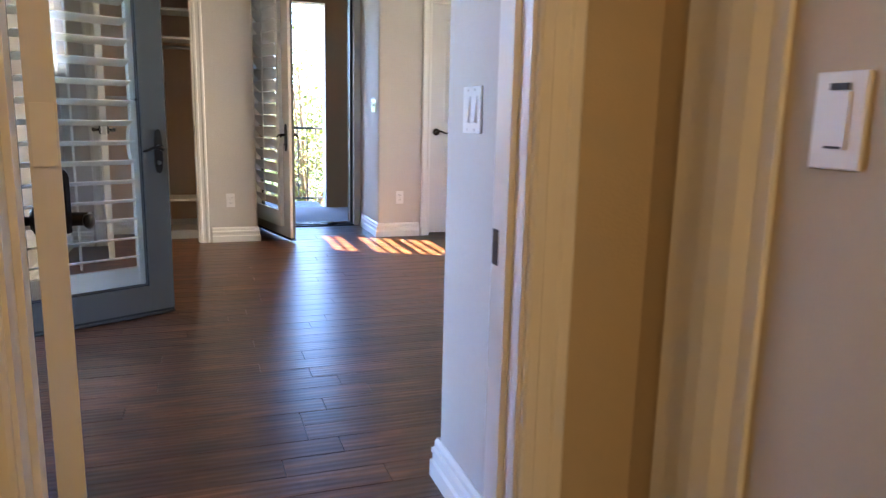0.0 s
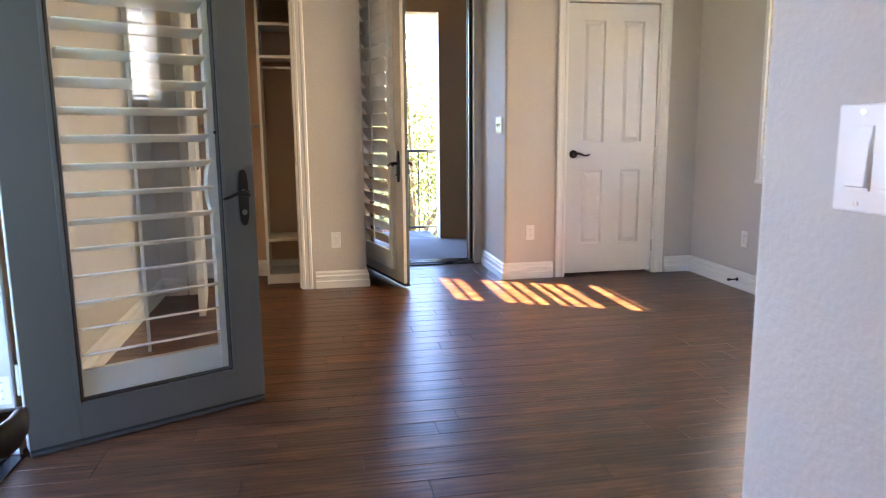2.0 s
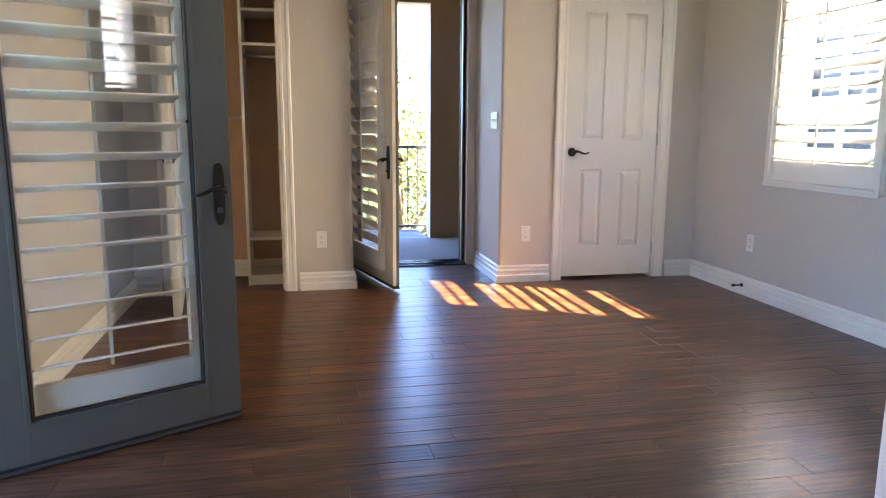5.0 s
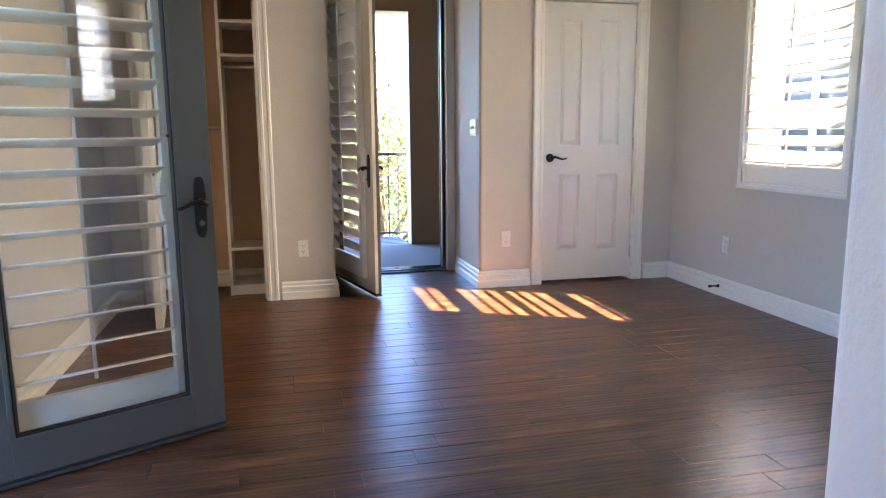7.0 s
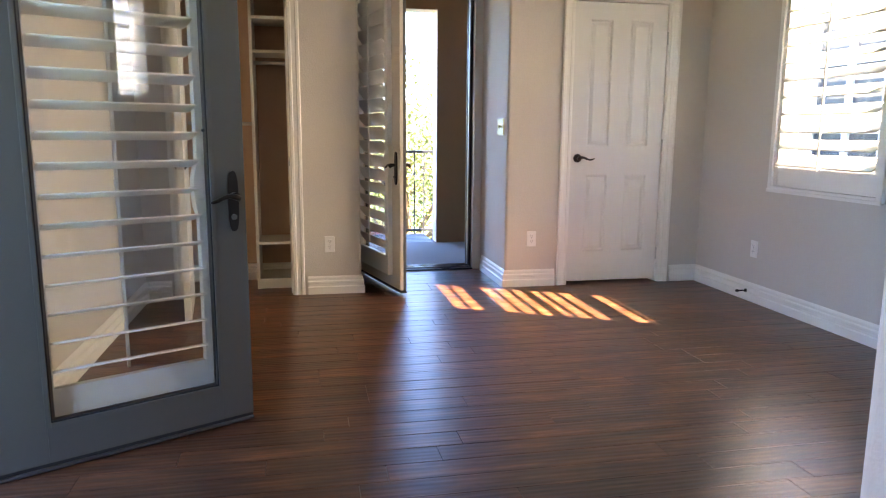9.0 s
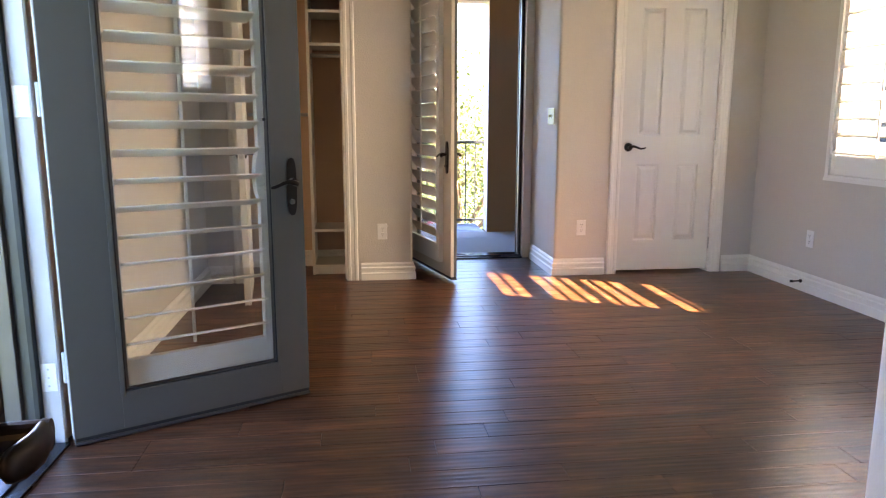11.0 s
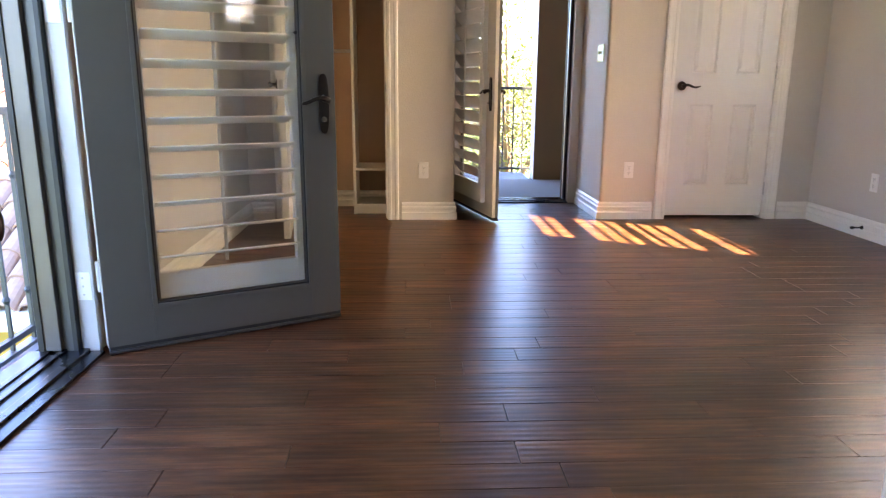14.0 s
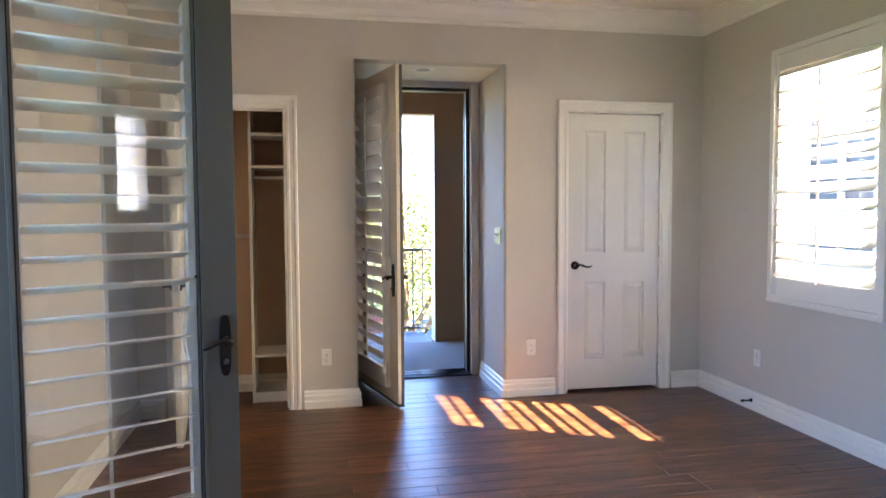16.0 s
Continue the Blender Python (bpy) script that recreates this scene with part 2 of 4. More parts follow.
def box(bm, x0, x1, y0, y1, z0, z1, bevel=0.0):
    g = bmesh.ops.create_cube(bm, size=1.0)
    vs = g["verts"]
    for v in vs:
        v.co = Vector(((x0 + x1) / 2 + v.co.x * (x1 - x0), (y0 + y1) / 2 + v.co.y * (y1 - y0), (z0 + z1) / 2 + v.co.z * (z1 - z0)))
    if bevel:
        es = list({e for v in vs for e in v.link_edges})
        bmesh.ops.bevel(bm, geom=es, offset=bevel, segments=2, profile=0.6, affect="EDGES")
    return bm


def boxes(*rows, bevel=0.0):
    bm = bmesh.new()
    for r in rows:
        box(bm, *r, bevel=bevel)
    return bm


def tube(bm, a, b, r0, r1=None, n=12, caps=True):
    a, b = Vector(a), Vector(b)
    r1 = r0 if r1 is None else r1
    q = (b - a).to_track_quat("Z", "Y")
    rings = []
    for p, r in ((a, r0), (b, r1)):
        rings.append([bm.verts.new(p + q @ Vector((r * math.cos(2 * math.pi * i / n), r * math.sin(2 * math.pi * i / n), 0))) for i in range(n)])
    for i in range(n):
        bm.faces.new((rings[0][i], rings[0][(i + 1) % n], rings[1][(i + 1) % n], rings[1][i]))
    if caps:
        bm.faces.new(rings[0][::-1]), bm.faces.new(rings[1])
    return bm


def chain(bm, pts, radii, n=10, flat=1.0):
    """A bar that follows points; flat squeezes its cross-section along local y."""
    rings = []
    pts = [Vector(p) for p in pts]
    for i, p in enumerate(pts):
        d = (pts[min(i + 1, len(pts) - 1)] - pts[max(i - 1, 0)]).normalized()
        side = d.cross(Vector((0, 0, 1)))
        side = side.normalized() if side.length > 0.01 else Vector((1, 0, 0))
        up = side.cross(d).normalized()
        rings.append([bm.verts.new(p + radii[i] * (math.cos(a) * side * flat + math.sin(a) * up)) for a in [2 * math.pi * k / n for k in range(n)]])
    for r, s in zip(rings, rings[1:]):
        for k in range(n):
            bm.faces.new((r[k], r[(k + 1) % n], s[(k + 1) % n], s[k]))
    bm.faces.new(rings[0][::-1]), bm.faces.new(rings[-1])
    return bm


def prism(bm, pts, z0, z1):
    lo, hi = [bm.verts.new((x, y, z0)) for x, y in pts], [bm.verts.new((x, y, z1)) for x, y in pts]
    bm.faces.new(lo[::-1]), bm.faces.new(hi)
    for i in range(len(pts)):
        j = (i + 1) % len(pts)
        bm.faces.new((lo[i], lo[j], hi[j], hi[i]))
    return bm


def rounded(cx, cy, r, a0, a1, n=6):
    return [(cx + r * math.cos(radians(a0 + (a1 - a0) * i / n)), cy + r * math.sin(radians(a0 + (a1 - a0) * i / n))) for i in range(n + 1)]


def sweep(bm, path, profile, place, closed=False):
    """Sweep a profile of (offset to the path's left, height) along a path, mitred; place(u, v, w) gives the point."""
    n = len(path)
    rings = []
    for i, p in enumerate(path):
        p = Vector(p)
        ds = []
        if i > 0 or closed:
            ds.append((p - Vector(path[i - 1])).normalized())
        if i < n - 1 or closed:
            ds.append((Vector(path[(i + 1) % n]) - p).normalized())
        ns = [Vector((-d.y, d.x)) for d in ds]
        m = ns[0] if len(ns) == 1 else (ns[0] + ns[1]) / (1 + ns[0].dot(ns[1]))
        rings.append([bm.verts.new(place(p.x + m.x * o, p.y + m.y * o, h)) for o, h in profile])
    k = len(profile)
    pairs = list(zip(rings, rings[1:])) + ([(rings[-1], rings[0])] if closed else [])
    for r, s in pairs:
        for j in range(k):
            bm.faces.new((r[j], r[(j + 1) % k], s[(j + 1) % k], s[j]))
    if not closed:
        bm.faces.new(rings[0][::-1]), bm.faces.new(rings[-1])
    return bm


def oval(bm, cx, cz, w, h, y0, y1, n=24, power=3.0):
    """A plate with a rounded outline in the x-z plane."""
    pts = []
    for i in range(n):
        a = 2 * math.pi * i / n
        c, s = math.cos(a), math.sin(a)
        pts.append((cx + w / 2 * math.copysign(abs(c) ** (2 / power), c), cz + h / 2 * math.copysign(abs(s) ** (2 / power), s)))
    lo, hi = [bm.verts.new((x, y0, z)) for x, z in pts], [bm.verts.new((x, y1, z)) for x, z in pts]
    bm.faces.new(lo), bm.faces.new(hi[::-1])
    for i in range(n):
        j = (i + 1) % n
        bm.faces.new((lo[i], lo[j], hi[j], hi[i]))
    return bm


def structure(name, bm, material, label, category):
    return tagged(part(name, bm, material), label, category, kind="structure")


# ---- walls and ceilings ----
R = 0.02
structure("wall_left", boxes((-1.10, XL, YH, 3.17, 0, ZC), (-1.10, XL, 4.17, 7.55, 0, ZC), (-1.10, XL, 3.17, 4.17, 2.37, ZC)), WALL, "greige painted plaster wall with a balcony doorway", "wall")
bm = bmesh.new()
Y2 = YF + 0.13
box(bm, XL, -0.65, YF, Y2, 0, ZC)
prism(bm, [(0.083, YF)] + rounded(0.54 - R, YF + R, R, -90, 0) + [(0.54, Y2), (0.083, Y2)], 0, 2.39)
prism(bm, rounded(1.595 + R, YF + R, R, 180, 270) + [(2.061, YF), (2.061, Y2), (1.595, Y2)], 0, 2.39)
box(bm, 2.832, XR, YF, Y2, 0, ZC)
box(bm, -0.65, 0.083, YF, Y2, 2.065, 2.39)
box(bm, 2.061, 2.832, YF, Y2, 2.085, 2.39)
box(bm, -0.65, 2.832, YF, Y2, 2.39, ZC)
structure("wall_far", bm, WALL, "greige painted plaster wall with closet openings and a door recess", "wall")
structure("wall_right", boxes((XR, 3.30, 2.28, 4.95, 0, ZC), (XR, 3.30, 5.82, Y2, 0, ZC), (XR, 3.30, 4.95, 5.82, 0, 0.86), (XR, 3.30, 4.95, 5.82, 2.27, ZC)), WALL, "greige painted plaster wall with a shuttered window", "wall")
bm = bmesh.new()
WX0, WX1, WZ0, WZ1 = 1.25, 1.54, 1.345, 2.03
prism(bm, [(XS, YE), (XS + 0.12, YE), (XS + 0.12, 2.28), (WX0, 2.28), (WX0, YN)] + rounded(XS + R, YN - R, R, 90, 180), 0, ZC)
box(bm, WX1, XR, 2.28, YN, 0, ZC)
box(bm, WX0, WX1, 2.28, YN, 0, WZ0)
box(bm, WX0, WX1, 2.28, YN, WZ1, ZC)
structure("wall_near", bm, WALL, "textured pale plaster wall turning the entry corner", "wall")
structure("wall_entry", boxes((-1.10, -0.170, YH, YE, 0, ZC), (0.603, 0.86, YH, YE, 0, ZC), (-0.170, 0.603, YH, YE, 2.09, ZC)), WALL, "painted plaster wall round the entry door", "wall")
structure("wall_recess", boxes((0.42, 0.54, Y2, YB, 0, 2.39), (1.595, 1.72, Y2, YB, 0, 2.39), (0.0, 0.58, YB, 7.55, 0, 2.6), (1.55, 2.60, YB, 7.55, 0, 2.6), (0.58, 1.55, YB, 7.55, 2.385, 2.6)), WALL, "greige painted side walls of the door recess", "wall")
structure("ceiling_recess", boxes((0.42, 1.72, Y2, YB, 2.39, 2.55)), CEIL, "white soffit of the door recess", "ceiling")
# Unseen slab, added to keep sky light off the side door frame.
structure("added_shade_eaves", boxes((-1.70, -1.101, -1.4, 7.4, ZC + 0.16, ZC + 0.28)), STUCCO, "unseen stucco slab added to shade the side doorway", "eaves")
structure("ceiling", boxes((-1.10, 3.30, YH, Y2, ZC, ZC + 0.15)), CEIL, "flat cream painted ceiling", "ceiling")
structure("wall_closet_side", boxes((-0.90, -0.75, Y2, 7.25, 0, 2.5)), CLOSET, "closet side wall, tan with its shade in the colour", "wall")
structure("wall_closet_back", boxes((-0.90, 0.42, 7.25, 7.39, 0, 2.5)), CLOSET, "closet back wall, tan with its shade in the colour", "wall")
structure("ceiling_closet", boxes((-0.90, 0.42, Y2, 7.39, 2.5, 2.6)), CLOSET, "closet ceiling, tan with its shade in the colour", "ceiling")
structure("wall_cupboard", boxes((2.0, 2.05, Y2, 7.3, 0, 2.4), (2.84, 2.90, Y2, 7.3, 0, 2.4), (2.0, 2.9, 7.3, 7.38, 0, 2.4), (2.0, 2.9, Y2, 7.38, 2.4, 2.5)), WALL, "plain walls behind the closed closet door", "wall")
structure("wall_hall_right", boxes((0.82, 0.94, -1.2, YH, 0, 2.44)), HALLW, "tan painted hallway wall with a sensor switch", "wall")
structure("wall_hall_left", boxes((-0.62, -0.50, -1.2, YH, 0, 2.44)), HALLW, "tan painted hallway wall", "wall")
structure("wall_hall_back", boxes((-0.62, 0.94, -1.32, -1.2, 0, 2.44)), HALLW, "tan painted wall closing the hallway", "wall")
structure("ceiling_hall", boxes((-0.62, 0.94, -1.32, YH, 2.44, 2.55)), CEIL, "painted hallway ceiling", "ceiling")
structure("wall_hall_end", boxes((-0.50, -0.170, YH - 0.006, YH - 0.001, 0, 2.44), (0.603, 0.82, YH - 0.006, YH - 0.001, 0, 2.44), (-0.170, 0.603, YH - 0.006, YH - 0.001, 2.09, 2.44)), HALLW, "tan painted hallway end wall", "wall")

# ---- trim ----
BASE = [(0, 0), (0.021, 0), (0.021, 0.050), (0.014, 0.057), (0.014, 0.073), (0.018, 0.078), (0.018, 0.090), (0.010, 0.097), (0.010, 0.113), (0.004, 0.126), (0, 0.126)]
flat = lambda u, v, w: (u, v, w)
for path in ([(XL, 3.08), (XL, YE), (-0.250, YE)], [(-0.735, YF), (XL, YF), (XL, 4.26)], [(0.54, YF + 0.03), (0.54, YF), (0.168, YF)],
             [(1.98, YF), (1.595, YF), (1.595, YB - 0.06)], [(XS, YE), (XS, YN), (XR, YN), (XR, YF), (2.915, YF)],
             [(0.42, 7.25), (-0.75, 7.25), (-0.75, Y2)]):
    structure("baseboard", sweep(bmesh.new(), path, BASE, flat), TRIM, "white stepped wooden baseboard", "baseboard")
CROWN = [(0, ZC - 0.15), (0.012, ZC - 0.15), (0.014, ZC - 0.128), (0.03, ZC - 0.118), (0.045, ZC - 0.085), (0.075, ZC - 0.045), (0.098, ZC - 0.034), (0.102, ZC - 0.016), (0.118, ZC - 0.012), (0.12, ZC), (0, ZC)]
structure("crown_moulding", sweep(bmesh.new(), [(XS, YE), (XS, YN), (XR, YN), (XR, YF), (XL, YF), (XL, YE)], CROWN, flat, closed=True), TRIM, "white stepped crown moulding", "moulding")
CASE = [(0, 0), (0, 0.011), (0.006, 0.016), (0.022, 0.018), (0.026, 0.014), (0.05, 0.016), (0.056, 0.021), (0.072, 0.022), (0.078, 0.018), (0.078, 0)]


def casing(x0, x1, top, place):
    """Trim round a doorway; the path runs up one side, over and down."""
    return structure("trim", sweep(bmesh.new(), [(x0, 0.0), (x0, top), (x1, top), (x1, 0.0)], CASE, place), TRIM, "white moulded door casing", "trim")


def jamb(x0, x1, y0, y1, top, t=0.02, stop=None):
    rows = [(x0 - t, x0, y0, y1, 0, top + t), (x1, x1 + t, y0, y1, 0, top + t), (x0, x1, y0, y1, top, top + t)]
    if stop:
        a, b = stop
        rows += [(x0, x0 + 0.011, a, b, 0, top), (x1 - 0.011, x1, a, b, 0, top), (x0 + 0.011, x1 - 0.011, a, b, top - 0.011, top)]
    return structure("door_jamb", boxes(*rows, bevel=0.001), TRIM, "white painted door jamb with its stop", "door frame")


casing(-0.637, 0.070, 2.052, lambda u, v, w: (u, YF - w, v))
casing(2.075, 2.819, 2.072, lambda u, v, w: (u, YF - w, v))
casing(-0.157, 0.590, 2.077, lambda u, v, w: (u, YE + w, v))
casing(-0.157, 0.590, 2.077, lambda u, v, w: (u, YH - 0.006 - w, v))
jamb(-0.630, 0.063, YF - 0.001, Y2 + 0.001, 2.045, stop=(YF + 0.05, YF + 0.085))
jamb(2.081, 2.812, YF - 0.001, Y2 + 0.001, 2.065, stop=(YF + 0.06, YF + 0.095))
jamb(-0.150, 0.583, YH - 0.007, YE + 0.001, 2.07, stop=(YH + 0.035, YH + 0.068))
strike = thing("strike_plate", pose(0.5825, 1.672, 0.846), "dark bronze strike plate on the white jamb", "strike plate")
part("plate", boxes((-0.002, 0, -0.012, 0.012, -0.032, 0.032), bevel=0.0008), BRONZE, strike)
part("latch_hole", boxes((-0.0026, -0.002, -0.007, 0.007, -0.012, 0.012)), SLOT, strike)
for mm, lb in ((pose(0.0625, YF + 0.028, 0.93), "dark bronze strike plate on the closet jamb"), (pose(1.5205, YB + 0.03, 0.86), "dark bronze strike plate on the balcony door frame")):
    st = thing("strike_plate", mm, lb, "strike plate")
    part("plate", boxes((-0.002, 0, -0.013, 0.013, -0.035, 0.035), bevel=0.0008), BRONZE, st)
    part("latch_hole", boxes((-0.0026, -0.002, -0.006, 0.006, -0.012, 0.012)), SLOT, st)
# casing of another doorway on the hall's side wall
bm = sweep(bmesh.new(), [(1.49, 0.0), (1.49, 2.30)], [(0, 0), (0, 0.008), (0.085, 0.010), (0.09, 0.028), (0.12, 0.030), (0.155, 0.024), (0.175, 0.012), (0.20, 0.010), (0.20, 0)], lambda u, v, w: (0.82 - w, u, v))
structure("trim", bm, TRIM, "white moulded casing on the hallway wall", "trim")


# ---- doors ----
def panel_door(name, m, w, h, cols, rows, label, t=0.040):
    """A moulded four-panel door: x from the hinge, faces at y = 0 and y = t."""
    d = thing(name, m, label, "door", kind="structure")
    bm = bmesh.new()
    xs = [0.003, *[c for q in cols for c in q], w - 0.003]
    for i in range(0, len(xs), 2):
        box(bm, xs[i], xs[i + 1], 0, t, 0, h, 0.0015)
    zs = [0.0, *[c for q in rows for c in q], h]
    for a, b in cols:
        for i in range(0, len(zs), 2):
            box(bm, a - 0.001, b + 0.001, 0.0003, t - 0.0003, zs[i], zs[i + 1])
    part("leaf", bm, DOORW, d)
    for a, b in cols:
        for lo, hi in rows:
            bm = bmesh.new()
            rim = []
            for side, sgn in ((0, 1), (t, -1)):
                for ins, dep in ((0.0, 0.0005), (0.005, 0.002), (0.008, 0.013), (0.017, 0.0145), (0.040, 0.0035), (0.044, 0.003)):
                    y = side + sgn * dep
                    rim.append([bm.verts.new(p) for p in ((a + ins, y, lo + ins), (b - ins, y, lo + ins), (b - ins, y, hi - ins), (a + ins, y, hi - ins))])
            for s in (0, 6):
                for r in range(s, s + 5):
                    for q in range(4):
                        bm.faces.new((rim[r][q], rim[r][(q + 1) % 4], rim[r + 1][(q + 1) % 4], rim[r + 1][q]))
                bm.faces.new(rim[s + 5])
            part("panel", bm, DOORW, d)
    return d


def lever_set(d, x, y, z, out, way):
    """A bronze lever on a round rose; out: side of the face (-1 or 1), way: which way the lever points along x."""
    bm = bmesh.new()
    tube(bm, (x, y, z), (x, y + out * 0.008, z), 0.032, 0.030, 24)
    tube(bm, (x, y + out * 0.008, z), (x, y + out * 0.014, z), 0.026, 0.018, 20)
    part("rose", bm, BRONZE, d, "dark bronze rose")
    bm = bmesh.new()
    tube(bm, (x, y + out * 0.012, z), (x, y + out * 0.05, z), 0.010, 0.012, 14)
    pts = [(x + way * s, y + out * (0.050 - 0.004 * math.sin(s * 30)), z + 0.008 * math.sin(s * 55 + 0.3) - 0.03 * s) for s in (0, 0.02, 0.04, 0.06, 0.08, 0.1, 0.115)]
    chain(bm, pts, [0.011, 0.010, 0.009, 0.008, 0.007, 0.0065, 0.004], flat=0.8)
    part("lever", bm, BRONZE, d, "dark bronze curved lever", smooth=True)


COLS = [(0.125, 0.300), (0.437, 0.612)]
ROWSP = [(0.225, 0.800), (1.010, 1.915)]
cd = panel_door("door_2", pose(2.808, YF + 0.017, 0.022, 0, 0, 180) @ pose(0, -0.040, 0), 0.727, 2.035, [(0.115, 0.290), (0.427, 0.602)], ROWSP, "closed white four-panel closet door with a bronze lever")
lever_set(cd, 0.668, 0.040, 0.925, 1, -1)
for z in (0.20, 1.02, 1.80):
    part("hinge", tube(bmesh.new(), (-0.001, 0.046, z - 0.045), (-0.001, 0.046, z + 0.045), 0.006), STEEL, cd, "small hinge knuckle")
od = panel_door("door_3", pose(-0.628, 6.655, 0.012, 0, 0, -83.5), 0.690, 2.02, [(0.11, 0.275), (0.415, 0.58)], ROWSP, "open white four-panel closet door with bronze levers")
lever_set(od, 0.630, 0.040, 0.925, 1, -1)
lever_set(od, 0.630, 0.0, 0.925, -1, -1)
part("latch_plate", boxes((0.687, 0.689, 0.008, 0.032, 0.895, 0.955), bevel=0.0005), STEEL, od, "steel latch plate")

# entry door, standing open into the room, with a keypad lock on its hall side
ed = panel_door("door_1", pose(-0.097, 1.694, 0.012, 0, 0, 101), 0.706, 2.045, [(0.115, 0.290), (0.416, 0.591)], [(0.215, 0.725), (0.935, 1.915)], "open white four-panel entry door with a keypad lock")
ET = 0.040
for z in (0.20, 1.02, 1.80):
    part("hinge", boxes((-0.002, 0.0005, 0.004, 0.036, z - 0.045, z + 0.045), bevel=0.0005), TRIM, ed, "white painted hinge leaf")
bm = bmesh.new()
LX, LZ = 0.652, 0.855
sec = [(-0.036, 0), (-0.036, -0.020), (-0.030, -0.028), (0.030, -0.028), (0.036, -0.020), (0.036, 0)]
ringz = [(-0.076, 0.7), (-0.073, 1.0), (0.045, 1.0), (0.060, 0.95), (0.068, 0.75), (0.072, 0.4)]
rs = [[bm.verts.new((LX + a, b * f - 0.0005, LZ + zz)) for a, b in sec] for zz, f in ringz]
for r, s in zip(rs, rs[1:]):
    for i in range(5):
        bm.faces.new((r[i], r[i + 1], s[i + 1], s[i]))
    bm.faces.new((r[5], r[0], s[0], s[5]))
bm.faces.new(rs[0][::-1]), bm.faces.new(rs[-1])
lock = part("keypad_lock", bm, BRONZE, ed, "dark bronze keypad lock body")
part("keypad", boxes((LX - 0.027, LX + 0.027, -0.0295, -0.0280, LZ - 0.030, LZ + 0.052), bevel=0.0005), BLACK, lock, "black keypad face")


def glyph(text, size, m, material, parent):
    cu = bpy.data.curves.new("digit", "FONT")
    cu.body, cu.size, cu.align_x, cu.align_y, cu.extrude = text, size, "CENTER", "CENTER", 0.0002
    tmp = bpy.data.objects.new("digit", cu)
    me = bpy.data.meshes.new_from_object(tmp)
    bpy.data.objects.remove(tmp)
    me.materials.append(material)
    o = new("digit", me)
    o.parent, o.matrix_basis = parent, m
    return o


for i, ch in enumerate("1234567890"):
    c, r = (1, 3) if ch == "0" else (i % 3, i // 3)
    glyph(ch, 0.014, pose(LX - 0.017 + 0.017 * c, -0.0298, LZ + 0.036 - 0.019 * r, 90, 0, 0), PLATE, lock)
bm = bmesh.new()
tube(bm, (LX, -0.026, LZ - 0.047), (LX, -0.074, LZ - 0.047), 0.0165, 0.0150, 20)
part("lever_neck", bm, BRONZE, lock, smooth=False)
bm = bmesh.new()
chain(bm, [(LX + 0.014, -0.066, LZ - 0.047), (LX - 0.004, -0.068, LZ - 0.047), (LX - 0.028, -0.067, LZ - 0.048), (LX - 0.052, -0.062, LZ - 0.046), (LX - 0.072, -0.056, LZ - 0.042), (LX - 0.082, -0.053, LZ - 0.040)], [0.012, 0.016, 0.018, 0.018, 0.015, 0.006], n=14, flat=0.55)
part("lever", bm, BRONZE, lock, "dark bronze wave lever", smooth=True)
lever_set(ed, LX, ET, LZ - 0.047, 1, -1)
part("latch_bolt", boxes((0.702, 0.713, 0.012, 0.028, LZ - 0.06, LZ - 0.035), bevel=0.001), STEEL, ed, "steel latch bolt")


def slat_mesh(length, chord=0.114, thick=0.011, n=10):
    """A louvre blade along x, its chord along y."""
    bm = bmesh.new()
    rings = []
    for x in (-length / 2, length / 2):
        rings.append([bm.verts.new((x, chord / 2 * math.cos(2 * math.pi * i / n), thick / 2 * math.sin(2 * math.pi * i / n))) for i in range(n)])
    for i in range(n):
        bm.faces.new((rings[0][i], rings[0][(i + 1) % n], rings[1][(i + 1) % n], rings[1][i]))
    bm.faces.new(rings[0][::-1]), bm.faces.new(rings[1])
    return bm


def shutter(d, x0, x1, z0, z1, y, t, stile, rail_lo, rail_hi, tilt, count, rod_side, first_z, step):
    """A louvred shutter panel in the x-z plane, centred on y; tilt turns the blades about x; the rod hangs on rod_side."""
    bm = boxes((x0, x0 + stile, y - t / 2, y + t / 2, z0, z1), (x1 - stile, x1, y - t / 2, y + t / 2, z0, z1), bevel=0.002)
    p = part("shutter", bm, SHUT, d, "white louvred shutter")
    part("bottom_rail", boxes((x0 + stile, x1 - stile, y - t / 2 + 0.002, y + t / 2 - 0.002, z0, z0 + rail_lo), bevel=0.001), SHUT, p)
    part("top_rail", boxes((x0 + stile, x1 - stile, y - t / 2 + 0.002, y + t / 2 - 0.002, z1 - rail_hi, z1), bevel=0.001), SHUT, p)
    a, b = z0 + rail_lo, z1 - rail_hi
    first = None
    for i in range(count):
        m = pose((x0 + x1) / 2, y, first_z + step * i, tilt + 1.6 * math.sin(i * 2.3))
        if first is None:
            first = part("slat", slat_mesh(x1 - x0 - 2 * stile - 0.004), SHUT, p, smooth=True)
            first.matrix_basis = m
        else:
            again(first, "slat", p, m)
    edge = 0.057 * math.cos(radians(tilt)) + 0.004
    dz = 0.057 * math.sin(radians(tilt)) * (1 if rod_side > 0 else -1)
    ry = y + rod_side * edge
    rod = boxes(((x0 + x1) / 2 - 0.006, (x0 + x1) / 2 + 0.006, ry - 0.005, ry + 0.005, a + 0.02 + dz, b - 0.02 + dz), bevel=0.002)
    part("tilt_rod", rod, SHUT, p, "thin white tilt rod")
    return p


